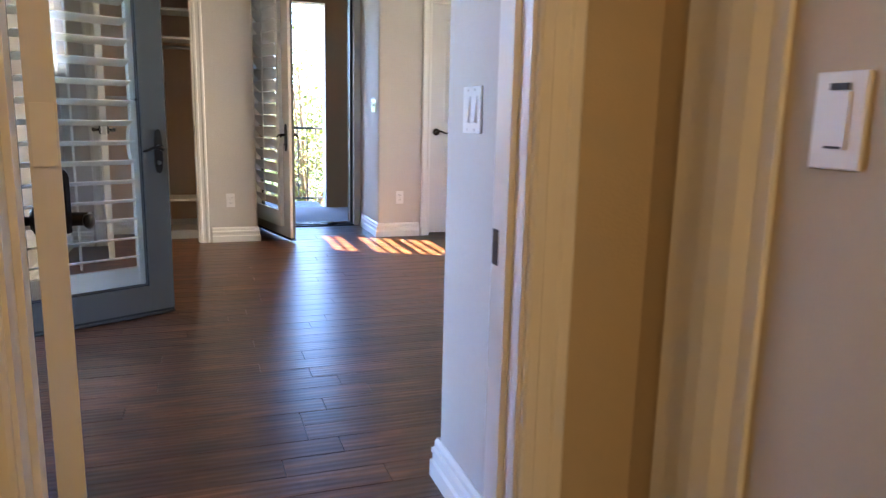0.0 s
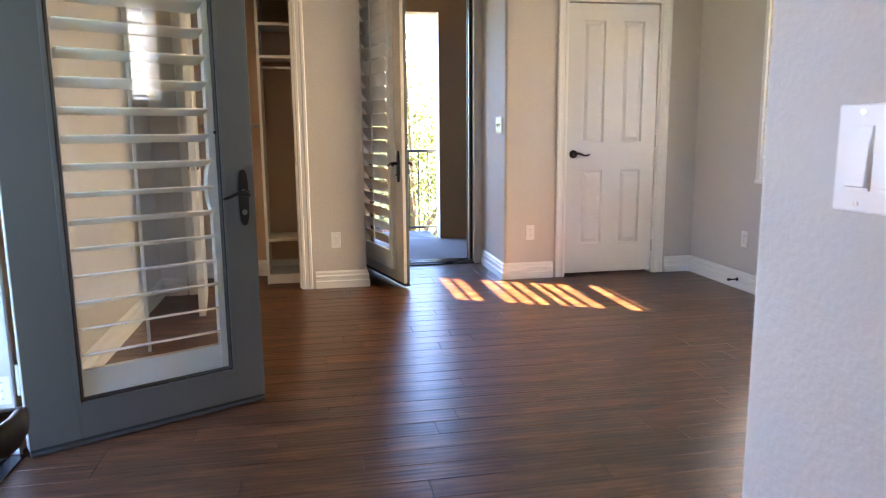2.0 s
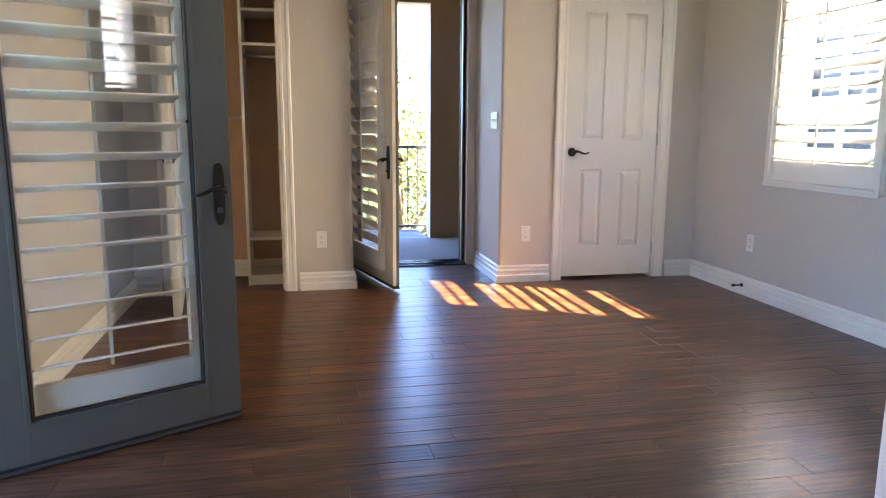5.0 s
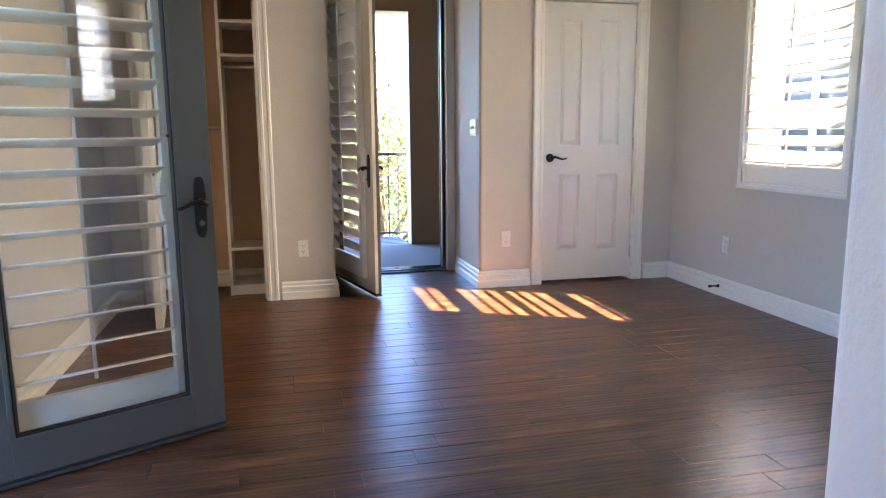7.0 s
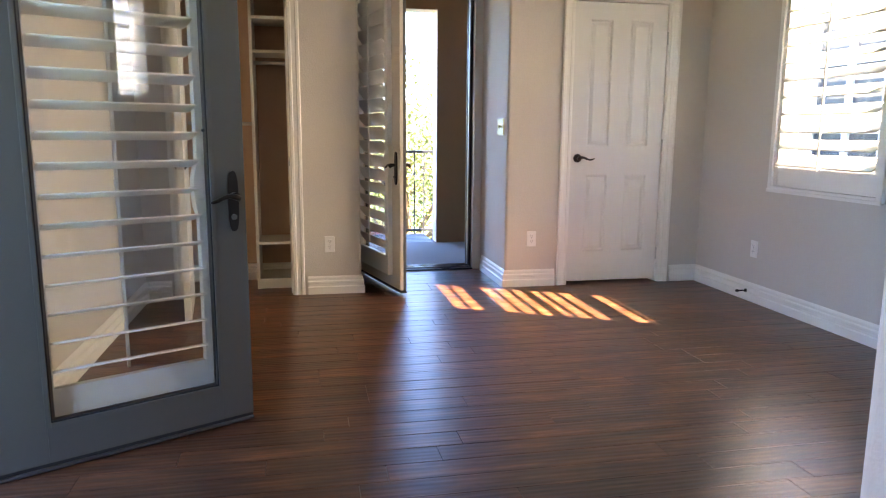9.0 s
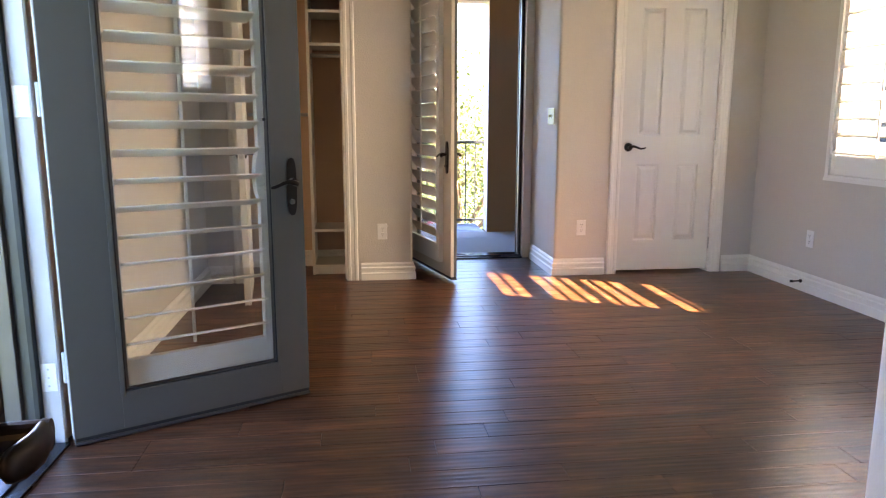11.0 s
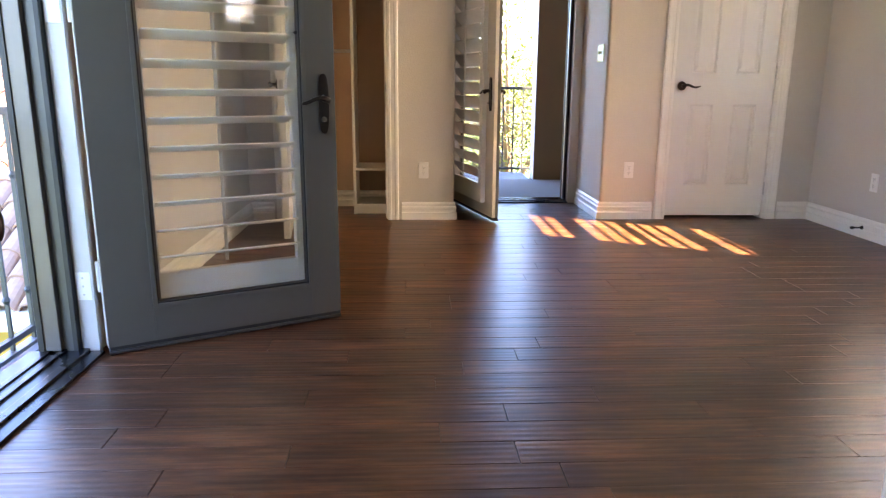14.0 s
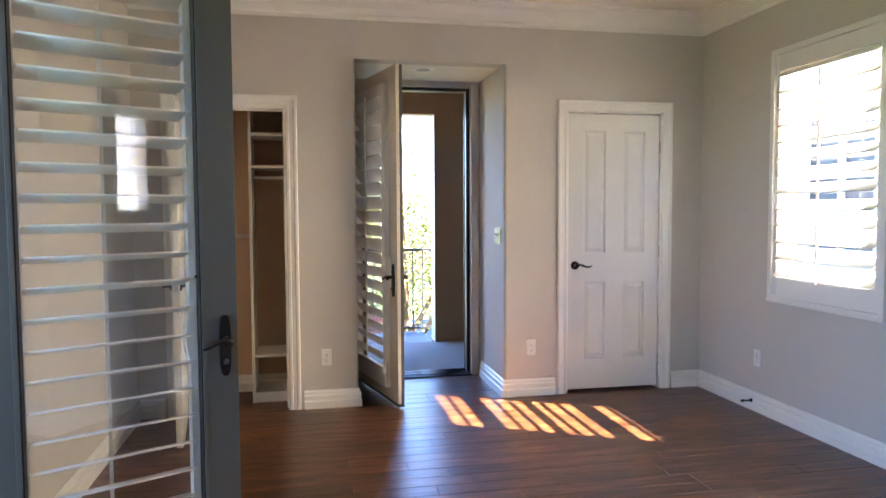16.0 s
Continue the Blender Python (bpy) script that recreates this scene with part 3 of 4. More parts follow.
def handle_plate(d, x, y, z0, z1, out, way, keyhole):
    bm = oval(bmesh.new(), x, (z0 + z1) / 2, 0.042, z1 - z0, y, y + out * 0.009)
    part("escutcheon", bm, BRONZE, d, "dark bronze handle plate")
    zl = z0 + (z1 - z0) * 0.60
    bm = bmesh.new()
    tube(bm, (x, y + out * 0.008, zl), (x, y + out * 0.048, zl), 0.011, 0.012, 14)
    pts = [(x + way * s, y + out * 0.048, zl + 0.010 * math.sin(s * 45 + 0.4) - 0.01) for s in (-0.01, 0.012, 0.03, 0.05, 0.07, 0.088, 0.1)]
    chain(bm, pts, [0.012, 0.011, 0.009, 0.008, 0.0075, 0.007, 0.004], flat=0.8)
    part("lever", bm, BRONZE, d, "dark bronze curved lever", smooth=True)
    zk = z0 + (z1 - z0) * 0.24
    if keyhole:
        bm = tube(bmesh.new(), (x, y + out * 0.008, zk), (x, y + out * 0.016, zk), 0.011, 0.010, 16)
        part("key_cylinder", bm, DIMSTEEL, d, "dull steel key cylinder")
    else:
        bm = boxes((x - 0.022, x + 0.012, y + out * 0.012 - 0.006, y + out * 0.012 + 0.012, zk - 0.005, zk + 0.005), bevel=0.002)
        part("thumb_turn", bm, BRONZE, d, "dark bronze thumb turn")


def french_door(name, m, w, h, stile_l, stile_r, bottom, top, tilt, label, lever_z, mirror):
    """x from the hinge; the outer face is y = 0 (slate gray), the inner face y = mirror * 0.046 (cream), with a shutter on it."""
    d = thing(name, m, label, "door", kind="structure")
    s = mirror
    lay = lambda a, b: (min(s * a, s * b), max(s * a, s * b))
    for nm, (a, b), mt, lb in (("outer_frame", (0, 0.022), GRAY, "slate gray outer frame"), ("inner_frame", (0.022, 0.046), CREAM, "cream inner frame")):
        y0, y1 = lay(a, b)
        part(nm, boxes((0, stile_l, y0, y1, 0, h), (w - stile_r, w, y0, y1, 0, h), (stile_l, w - stile_r, y0, y1, 0, bottom), (stile_l, w - stile_r, y0, y1, h - top, h), bevel=0.0015), mt, d, lb)
    for a, b in ((-0.003, 0.006),):
        y0, y1 = lay(a, b)
        e = 0.012
        part("glazing_bead", boxes((stile_l - 0.004, stile_l + e, y0, y1, bottom - 0.004, h - top + 0.004), (w - stile_r - e, w - stile_r + 0.004, y0, y1, bottom - 0.004, h - top + 0.004),
                                  (stile_l + e, w - stile_r - e, y0, y1, bottom - 0.004, bottom + e), (stile_l + e, w - stile_r - e, y0, y1, h - top - e, h - top + 0.004), bevel=0.002), GRAY, d, "gray glazing bead")
    for nm, e0, e1, (y0, y1), mt, lb in (("gasket", 0.012, 0.017, lay(0.002, 0.009), BLACK, "black rubber gasket"), ("spacer", 0.017, 0.026, lay(0.0085, 0.0115), DIMSTEEL, "dull steel glazing spacer")):
        xa, xb, za, zb = stile_l, w - stile_r, bottom, h - top
        part(nm, boxes((xa + e0, xa + e1, y0, y1, za + e0, zb - e0), (xb - e1, xb - e0, y0, y1, za + e0, zb - e0), (xa + e1, xb - e1, y0, y1, za + e0, za + e1), (xa + e1, xb - e1, y0, y1, zb - e1, zb - e0)), mt, d, lb)
    y0, y1 = lay(0.012, 0.018)
    pane = part("pane", boxes((stile_l, w - stile_r, y0, y1, bottom, h - top)), GLASS, d, "clear glass pane")
    pane.visible_shadow = False
    shutter(d, stile_l - 0.015, w - stile_r + 0.012, bottom - 0.022, h - top + 0.03, s * 0.064, 0.034, 0.052, 0.132, 0.09, tilt, 19, s, 0.290, 0.0985)
    part("door_seal", boxes((0.002, w - 0.002, *lay(0.002, 0.044), -0.013, 0.002)), BLACK, d, "black rubber door seal")
    part("door_sweep", boxes((0.0, w, *lay(-0.006, 0.040), -0.024, -0.0125), bevel=0.003), SWEEP, d, "dark gray door sweep")
    y0, y1 = lay(0.002, 0.044)
    part("hinge_edge", boxes((-0.0035, -0.0005, y0, y1, 0, h)), VINYL, d, "white painted hinge edge")
    hx = w - stile_r * 0.42
    handle_plate(d, hx, 0.0, lever_z - 0.115, lever_z + 0.11, -s, -1, True)
    handle_plate(d, hx, s * 0.046, lever_z - 0.115, lever_z + 0.11, s, -1, False)
    bm = oval(bmesh.new(), hx - 0.082, lever_z + 0.04, 0.085, 0.24, s * 0.046, s * 0.086, power=2.2)
    part("handle_block", bm, SHUT, d, "white rounded block beside the handle")
    for z in (0.25, h * 0.5, h - 0.25):
        part("hinge", tube(bmesh.new(), (-0.006, s * 0.050, z - 0.055), (-0.006, s * 0.050, z + 0.055), 0.008), VINYL, d, "white hinge knuckle")
    return d


# outer face towards the camera side for the side door; inner face for the far one
gd = french_door("door_4", pose(-0.843, 4.100, 0.030, 0, 0, 27.5), 0.875, 2.315, 0.160, 0.120, 0.125, 0.13, -15, "open slate gray glazed balcony door with white shutters", 0.842, 1)
part("latch_stud", tube(bmesh.new(), (0.725, 0.0, 1.098), (0.725, -0.006, 1.098), 0.006, n=12), BLACK, gd, "small black stud")
fd = french_door("door_5", pose(0.618, YB - 0.01, 0.040, 0, 0, -75.8), 0.905, 2.293, 0.125, 0.155, 0.108, 0.13, -54, "open cream glazed balcony door with white shutters", 0.845, -1)


def door_frame(place, w, h, depth, lip):
    """Frame of a balcony doorway: u across, v out of the room, w up. Returns nothing; adds frame, seal, track and sill."""
    def put(name, rows, material, label, category, bevel=0.002):
        bm = bmesh.new()
        for r in rows:
            box(bm, *r, bevel=bevel)
        for v in bm.verts:
            v.co = Vector(place(*v.co))
        return structure(name, bm, material, label, category)
    t = 0.045
    put("door_frame", [(-t, 0, 0.052, depth, 0.0, h + t), (w, w + t, 0.052, depth, 0.0, h + t), (0, w, 0.052, depth, h, h + t)], GRAY, "slate gray frame of a balcony doorway", "door frame")
    put("door_frame", [(-lip, -0.002, -0.012, 0.048, 0, h + lip), (w + 0.002, w + lip, -0.012, 0.048, 0, h + lip), (-0.002, w + 0.002, -0.012, 0.048, h + 0.002, h + lip)], VINYL, "white inner lip of a balcony door frame", "door frame")
    if lip < t:
        put("door_frame", [(-t, -lip - 0.002, -0.004, 0.048, 0, h + t), (w + lip + 0.002, w + t, -0.004, 0.048, 0, h + t)], GRAY, "slate gray frame of a balcony doorway", "door frame")
    put("weather_seal", [(-0.002, 0.024, 0.050, 0.066, 0.02, h + 0.002), (w - 0.024, w + 0.002, 0.050, 0.066, 0.02, h + 0.002), (0.024, w - 0.024, 0.050, 0.066, h - 0.022, h + 0.002)], BLACK, "black rubber weather seal", "seal", 0.001)
    put("screen_track", [(0.0, 0.022, depth - 0.090, depth - 0.012, 0.02, h), (w - 0.022, w, depth - 0.090, depth - 0.012, 0.02, h), (0.022, w - 0.022, depth - 0.090, depth - 0.012, h - 0.022, h)], ALU, "bronze metal screen track", "track", 0.003)
    put("screen_track", [(0.022, 0.028, depth - 0.035, depth - 0.015, 0.02, h), (w - 0.028, w - 0.022, depth - 0.035, depth - 0.015, 0.02, h)], BLACK, "black lip of the screen track", "track", 0.001)
    put("threshold", [(-0.0, w, -0.03, depth + 0.03, 0.001, 0.012), (0, w, 0.02, 0.05, 0.012, 0.022), (0, w, 0.10, 0.118, 0.012, 0.020), (0, w, 0.150, 0.170, 0.012, 0.018)], SILL, "dark metal threshold", "threshold")


door_frame(lambda u, v, w: (XL - v, 4.125 - u, w), 0.91, 2.352, 0.20, 0.03)
door_frame(lambda u, v, w: (0.612 + u, YB + v, w), 0.910, 2.345, 0.15, 0.065)

# ---- shuttered window ----
wd = thing("window_1", pose(XR, 5.385, 0, 0, 0, 90), "white shuttered window with bright daylight behind its louvres", "window", kind="structure")
# local x runs along the wall, local y out of the room is negative
FW = 0.465
part("window_frame", boxes((-FW, -FW + 0.035, -0.02, 0.028, 0.77, 2.36), (FW - 0.035, FW, -0.02, 0.028, 0.77, 2.36), (-FW + 0.035, FW - 0.035, -0.02, 0.028, 0.77, 0.80), (-FW + 0.035, FW - 0.035, -0.02, 0.028, 2.325, 2.36), bevel=0.003), SHUT, wd, "white shutter frame")
part("sill_bead", boxes((-FW - 0.004, FW + 0.004, 0.026, 0.034, 0.762, 0.782), bevel=0.003), SHUT, wd)
shutter(wd, -FW + 0.037, FW - 0.037, 0.802, 2.323, 0.0, 0.03, 0.035, 0.122, 0.10, -33, 13, 1, 0.963, 0.1035)
sash = part("sash", boxes((-0.43, -0.395, -0.12, -0.07, 0.87, 2.26), (0.395, 0.43, -0.12, -0.07, 0.87, 2.26), (-0.395, 0.395, -0.12, -0.07, 0.87, 1.005), (-0.395, 0.395, -0.12, -0.07, 2.22, 2.26), bevel=0.002), TRIM, wd, "white window sash")
for z, hh in ((1.225, 0.085), (1.57, 0.055), (1.955, 0.085)):
    part("muntin", boxes((-0.395, 0.395, -0.105, -0.085, z - hh / 2, z + hh / 2), bevel=0.002), TRIM, sash)
pane = part("pane", boxes((-0.395, 0.395, -0.098, -0.093, 1.005, 2.22)), GLASS, wd, "clear glass pane")
pane.visible_shadow = False


# a slim obscure-glazed window in the near wall, seen only as a reflection in the side door's glass
w2 = thing("window_2", pose((WX0 + WX1) / 2, YN, 0), "slim white louvred window with obscure glass", "window", kind="structure")
HW = (WX1 - WX0) / 2
part("window_frame", boxes((-HW, -HW + 0.02, -0.1, 0.015, WZ0, WZ1), (HW - 0.02, HW, -0.1, 0.015, WZ0, WZ1), (-HW + 0.02, HW - 0.02, -0.1, 0.015, WZ0, WZ0 + 0.02), (-HW + 0.02, HW - 0.02, -0.1, 0.015, WZ1 - 0.02, WZ1), bevel=0.002), SHUT, w2)
# Obscure glass is added here: it stops the sun's beam and glows.
FROST = bpy.data.materials.new("obscure_glass")
FROST.use_nodes = True
fn = FROST.node_tree.nodes
ft = fn.new("ShaderNodeBsdfTranslucent")
ft.inputs[0].default_value = (0.9, 0.92, 0.92, 1)
FROST.node_tree.links.new(ft.outputs[0], fn["Material Output"].inputs[0])
part("pane", boxes((-HW + 0.02, HW - 0.02, -0.085, -0.080, WZ0 + 0.02, WZ1 - 0.02)), FROST, w2, "obscure glass pane added to stop the sun")
for i in range(8):
    part("slat", boxes((-HW + 0.022, HW - 0.022, -0.05, 0.005, -0.003, 0.003), bevel=0.001), SHUT, w2).matrix_basis = pose(0, 0, WZ0 + 0.05 + 0.083 * i, 4)

# ---- plates and small fittings on the walls ----
def outlet(m, label="white duplex outlet on the greige wall"):
    """Faces -y locally."""
    o = thing("wall_outlet", m, label, "outlet", group="outlets along the walls")
    part("cover_plate", boxes((-0.035, 0.035, -0.006, 0, -0.057, 0.057), bevel=0.002), PLATE, o)
    for z in (0.02, -0.02):
        f = part("socket", oval(bmesh.new(), 0, z, 0.034, 0.03, -0.009, -0.006), PLATE, o)
        part("slots", boxes((-0.0085, -0.0060, -0.0096, -0.009, z + 0.0005, z + 0.009), (0.006, 0.0085, -0.0096, -0.009, z + 0.0005, z + 0.009), (-0.0025, 0.0025, -0.0096, -0.009, z - 0.010, z - 0.005)), SLOT, f, "dark slots")
    part("screw", tube(bmesh.new(), (0, -0.006, 0), (0, -0.0075, 0), 0.003, n=8), STEEL, o)
    return o


o1 = outlet(pose(0.322, YF, 0.352))
copy_thing(o1, pose(1.795, YF, 0.356))
copy_thing(o1, pose(XR, 5.965, 0.360, 0, 0, -90))
sw = thing("light_switch", pose(XS, 2.194, 1.090, 0, 0, -90), "white double rocker light switch on the pale wall", "switch")
part("cover_plate", boxes((-0.058, 0.058, -0.007, 0, -0.057, 0.057), bevel=0.0025), PLATE, sw)
for x in (-0.023, 0.023):
    r = part("rocker", boxes((x - 0.0165, x + 0.0165, -0.0085, -0.006, -0.034, 0.034), bevel=0.0008), PLATE, sw)
    bm = bmesh.new()
    prism(bm, [(-0.0075, -0.031), (-0.0085, 0.031), (-0.013, -0.029)], x - 0.014, x + 0.014)
    for v in bm.verts:
        v.co = Vector((v.co.z, v.co.x, v.co.y))
    part("paddle", bm, PLATE, r)
    for z in (-0.048, 0.048):
        part("screw", tube(bmesh.new(), (x, -0.007, z), (x, -0.0082, z), 0.003, n=8), STEEL, sw)
dm = thing("dimmer_switch", pose(0.82, 1.200, 1.075, 0, 0, -90), "white sensor light switch on the hallway wall", "switch")
part("cover_plate", boxes((-0.036, 0.036, -0.007, 0, -0.058, 0.058), bevel=0.0025), PLATE, dm)
part("paddle", boxes((-0.0165, 0.0165, -0.010, -0.006, -0.034, 0.034), bevel=0.001), PLATE, dm)
part("sensor_window", boxes((-0.0125, 0.0125, -0.0105, -0.0065, 0.036, 0.044)), SLOT, dm, "dark sensor window")
part("slider_slot", boxes((-0.012, 0.012, -0.0108, -0.010, -0.033, -0.030)), SLOT, dm, "dark slot")
ALMOND = mat("almond_plastic", (0.60, 0.60, 0.26), 0.4, grain=0.01, stain=0.02)
th = thing("light_switch", pose(1.595, 6.835, 1.170, 0, 0, -90), "pale almond wide switch plate with two toggles in the recess", "switch")
part("cover_plate", boxes((-0.080, 0.080, -0.007, 0, -0.060, 0.060), bevel=0.002), ALMOND, th)
for x in (-0.024, 0.024):
    part("toggle_slot", boxes((x - 0.006, x + 0.006, -0.0075, -0.0065, -0.014, 0.016)), SLOT, th)
    part("toggle", boxes((x - 0.0045, x + 0.0045, -0.017, -0.006, -0.004, 0.012), bevel=0.001), ALMOND, th)
    for z in (-0.042, 0.042):
        part("screw", tube(bmesh.new(), (x, -0.007, z), (x, -0.0082, z), 0.003, n=8), STEEL, th)
ds = thing("door_stop", pose(XR - 0.017, 6.0, 0.066, 0, 0, 90), "dark bronze door stop on the baseboard", "door stop")
bm = bmesh.new()
tube(bm, (0, 0, 0), (0, 0.006, 0), 0.013, 0.012), tube(bm, (0, 0.006, 0), (0, 0.062, 0), 0.0055, 0.0055)
part("rod", bm, BRONZE, ds)
part("bumper", tube(bmesh.new(), (0, 0.060, 0), (0, 0.076, 0), 0.010, 0.009), BLACK, ds, "black rubber bumper")
dl = thing("downlight", pose(1.055, 6.93, 2.39), "white round recessed downlight in the soffit", "ceiling light")
part("trim_ring", tube(bmesh.new(), (0, 0, -0.001), (0, 0, -0.008), 0.085, 0.076, 32), TRIM, dl)
part("lens", tube(bmesh.new(), (0, 0, -0.008), (0, 0, -0.010), 0.055, 0.050, 32), LENS, dl)

# ---- closet fittings ----
cu = thing("closet_organiser", pose(-0.19, 6.885, 0.0), "white closet shelving unit with a hanging rail", "shelving")
W = 0.60
part("side_panel", boxes((0, 0.02, 0, 0.36, 0, 2.30), bevel=0.001), CLOSETUNIT, cu)
part("side_panel", boxes((W - 0.02, W, 0, 0.36, 0, 2.30), bevel=0.001), CLOSETUNIT, cu)
for z in (0.055, 0.325, 1.66, 1.885):
    part("shelf", boxes((0.02, W - 0.02, 0.002, 0.36, z, z + 0.02), bevel=0.001), CLOSETUNIT, cu)
part("toe_kick", boxes((0.02, W - 0.02, 0.02, 0.035, 0, 0.055)), CLOSETUNIT, cu)
part("rail", tube(bmesh.new(), (0.02, 0.10, 1.60), (W - 0.02, 0.10, 1.60), 0.014, n=14), STEEL, cu, "polished steel hanging rail", smooth=True)
part("wall_rail", tube(bmesh.new(), (-0.45, 0.20, 1.18), (0.0, 0.20, 1.18), 0.013, n=14), STEEL, cu, "polished steel hanging rail", smooth=True)

# ---- far balcony ----
structure("balcony_floor", boxes((-0.2, 2.6, 7.55, 8.96, -0.25, -0.012)), CONCRETE, "grey concrete balcony floor", "floor")
# Light set by tone: one stucco wall, shaded brown inside, pale on the reveal.
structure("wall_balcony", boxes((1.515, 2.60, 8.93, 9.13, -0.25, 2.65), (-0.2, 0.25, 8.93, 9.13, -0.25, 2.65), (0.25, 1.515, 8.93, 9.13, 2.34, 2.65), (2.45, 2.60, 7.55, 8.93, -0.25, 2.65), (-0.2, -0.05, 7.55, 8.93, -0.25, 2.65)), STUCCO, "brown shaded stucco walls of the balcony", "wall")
structure("wall_balcony_lit_reveal", boxes((1.510, 1.515, 8.932, 9.128, -0.012, 2.338), (0.255, 1.510, 8.932, 9.128, 2.334, 2.339)), STUCCOW, "stucco reveal of the balcony opening, toned pale as sky-lit", "wall")
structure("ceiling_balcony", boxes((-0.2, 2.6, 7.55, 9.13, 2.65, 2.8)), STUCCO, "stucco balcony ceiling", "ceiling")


def railing(m, length, top, pickets, label):
    r = thing("balcony_railing", m, label, "railing")
    part("top_rail", boxes((0, length, -0.02, 0.02, top - 0.03, top), bevel=0.004), IRON, r)
    part("bottom_rail", boxes((0, length, -0.012, 0.012, 0.03, 0.055), bevel=0.002), IRON, r)
    first = None
    for i in range(pickets):
        x = 0.06 + (length - 0.12) * i / (pickets - 1)
        if first is None:
            bm = bmesh.new()
            box(bm, -0.007, 0.007, -0.007, 0.007, 0, top - 0.03)
            for z in (top * 0.22, top * 0.72):
                tube(bm, (0, 0, z - 0.016), (0, 0, z), 0.009, 0.016, 8), tube(bm, (0, 0, z), (0, 0, z + 0.016), 0.016, 0.009, 8)
            first = part("picket", bm, IRON, r)
            first.matrix_basis = pose(x, 0, 0)
        else:
            again(first, "picket", r, pose(x, 0, 0))
    return r


def deck(m, length, depth, n, label):
    d = thing("balcony_deck", m, label, "balcony deck")
    part("bearer", boxes((0, 0.05, 0, depth, -0.14, -0.075)), IRON, d)
    part("bearer", boxes((length - 0.05, length, 0, depth, -0.14, -0.075)), IRON, d)
    first = None
    for i in range(n):
        mm = pose(0, depth * (i + 0.5) / n, 0)
        if first is None:
            first = part("slat", boxes((0, length, -depth / n * 0.33, depth / n * 0.33, -0.075, 0), bevel=0.002), SLATM, d)
            first.matrix_basis = mm
        else:
            again(first, "slat", d, mm)
    return d


for z in (0.25, 1.18, 2.09):
    hl = structure("hinge_leaf", boxes((XL - 0.044, XL + 0.006, 4.1245, 4.1275, z - 0.05, z + 0.05), bevel=0.0008), SHUT, "white painted hinge leaf on the balcony door frame", "hinge")
    for dz in (-0.03, 0.0, 0.03):
        part("screw", tube(bmesh.new(), (XL - 0.020, 4.1245, z + dz), (XL - 0.020, 4.1238, z + dz), 0.004, n=8), STEEL, hl)


deck(pose(0.26, 8.97, -0.03), 1.25, 0.76, 8, "blue-grey slatted metal deck outside the opening")
railing(pose(0.1, 9.72, -0.03), 1.7, 0.955, 15, "black iron balcony railing with collared pickets")
deck(pose(-1.13, 2.6, -0.10, 0, 0, 90), 2.2, 0.26, 4, "blue-grey slatted metal deck outside the side door")
railing(pose(-1.36, 2.6, -0.10, 0, 0, 90), 2.2, 0.95, 14, "grey iron balcony railing with collared pickets")


# ---- outdoors ----
GZ = -3.3
structure("ground", boxes((-400, 400, -400, 600, GZ - 0.5, GZ)), GRASS, "lawn and garden ground below the building", "ground")
structure("road", boxes((-200, 200, 24, 31, GZ - 0.2, GZ + 0.02)), ROADM, "grey asphalt street", "road")
structure("pavement", boxes((-200, 200, 22.2, 24.0, GZ - 0.2, GZ + 0.14)), KERBM, "concrete pavement with its kerb", "pavement")
structure("wall_outside", boxes((-1.35, -1.115, 1.5, 2.5, GZ, 3.2), (-1.10, 3.30, -1.4, 7.5, GZ, -0.30), (-0.2, 2.6, 7.5, 9.1, GZ, -0.3)), STUCCOW, "cream stucco outside walls of the house", "wall")


def tiled_roof_house():
    h = thing("tiled_house", pose(-1.75, 7.45, 0), "neighbouring ochre stucco house with a clay tile roof", "house")
    part("wall", boxes((-8, -0.1, 0.35, 7.4, GZ, -1.02)), OCHRE, h, "ochre stucco wall")
    part("gutter", boxes((-8, 0, -0.02, 0.10, -1.10, -0.94), (-8, 0, -0.05, 0.12, -0.96, -0.93), bevel=0.01), STUCCOW, h, "cream gutter")
    roof = part("roof", prism(bmesh.new(), [(0.05, -1.0), (0.05, -0.96), (3.9, 1.32), (7.7, -0.96), (7.7, -1.0)], -8, 0), TILE, h, "pink clay tile roof")
    for v in roof.data.vertices:
        v.co = Vector((v.co.z, v.co.x, v.co.y))
    ang = math.atan2(2.28, 3.85)
    bm = bmesh.new()
    n = 8
    r0, r1, L = 0.105, 0.088, 0.40
    rings = [[(r * math.cos(math.pi * i / n), y, r * math.sin(math.pi * i / n)) for i in range(n + 1)] for y, r in ((0, r0), (L, r1))]
    inner = [[(0.86 * x, y, 0.86 * z - 0.004) for x, y, z in ring] for ring in rings]
    vv = [[bm.verts.new(p) for p in ring] for ring in (rings[0], rings[1], inner[1], inner[0])]
    for a, b in ((0, 1), (1, 2), (2, 3), (3, 0)):
        for i in range(n):
            bm.faces.new((vv[a][i], vv[a][i + 1], vv[b][i + 1], vv[b][i]))
    first = None
    for c in range(26):
        for r in range(13):
            s = r * 0.335
            m = pose(-0.13 - c * 0.215 + random.uniform(-.006, .006), 0.02 + s * math.cos(ang), -0.955 + s * math.sin(ang) + 0.012 + (r % 2) * 0.004, math.degrees(ang) - 2 + random.uniform(-1, 1), 0, random.uniform(-1.2, 1.2))
            if first is None:
                first = part("roof_tile", bm, TILE, roof, smooth=False)
                first.matrix_basis = m
            else:
                again(first, "roof_tile", roof, m)
    return h


tiled_roof_house()


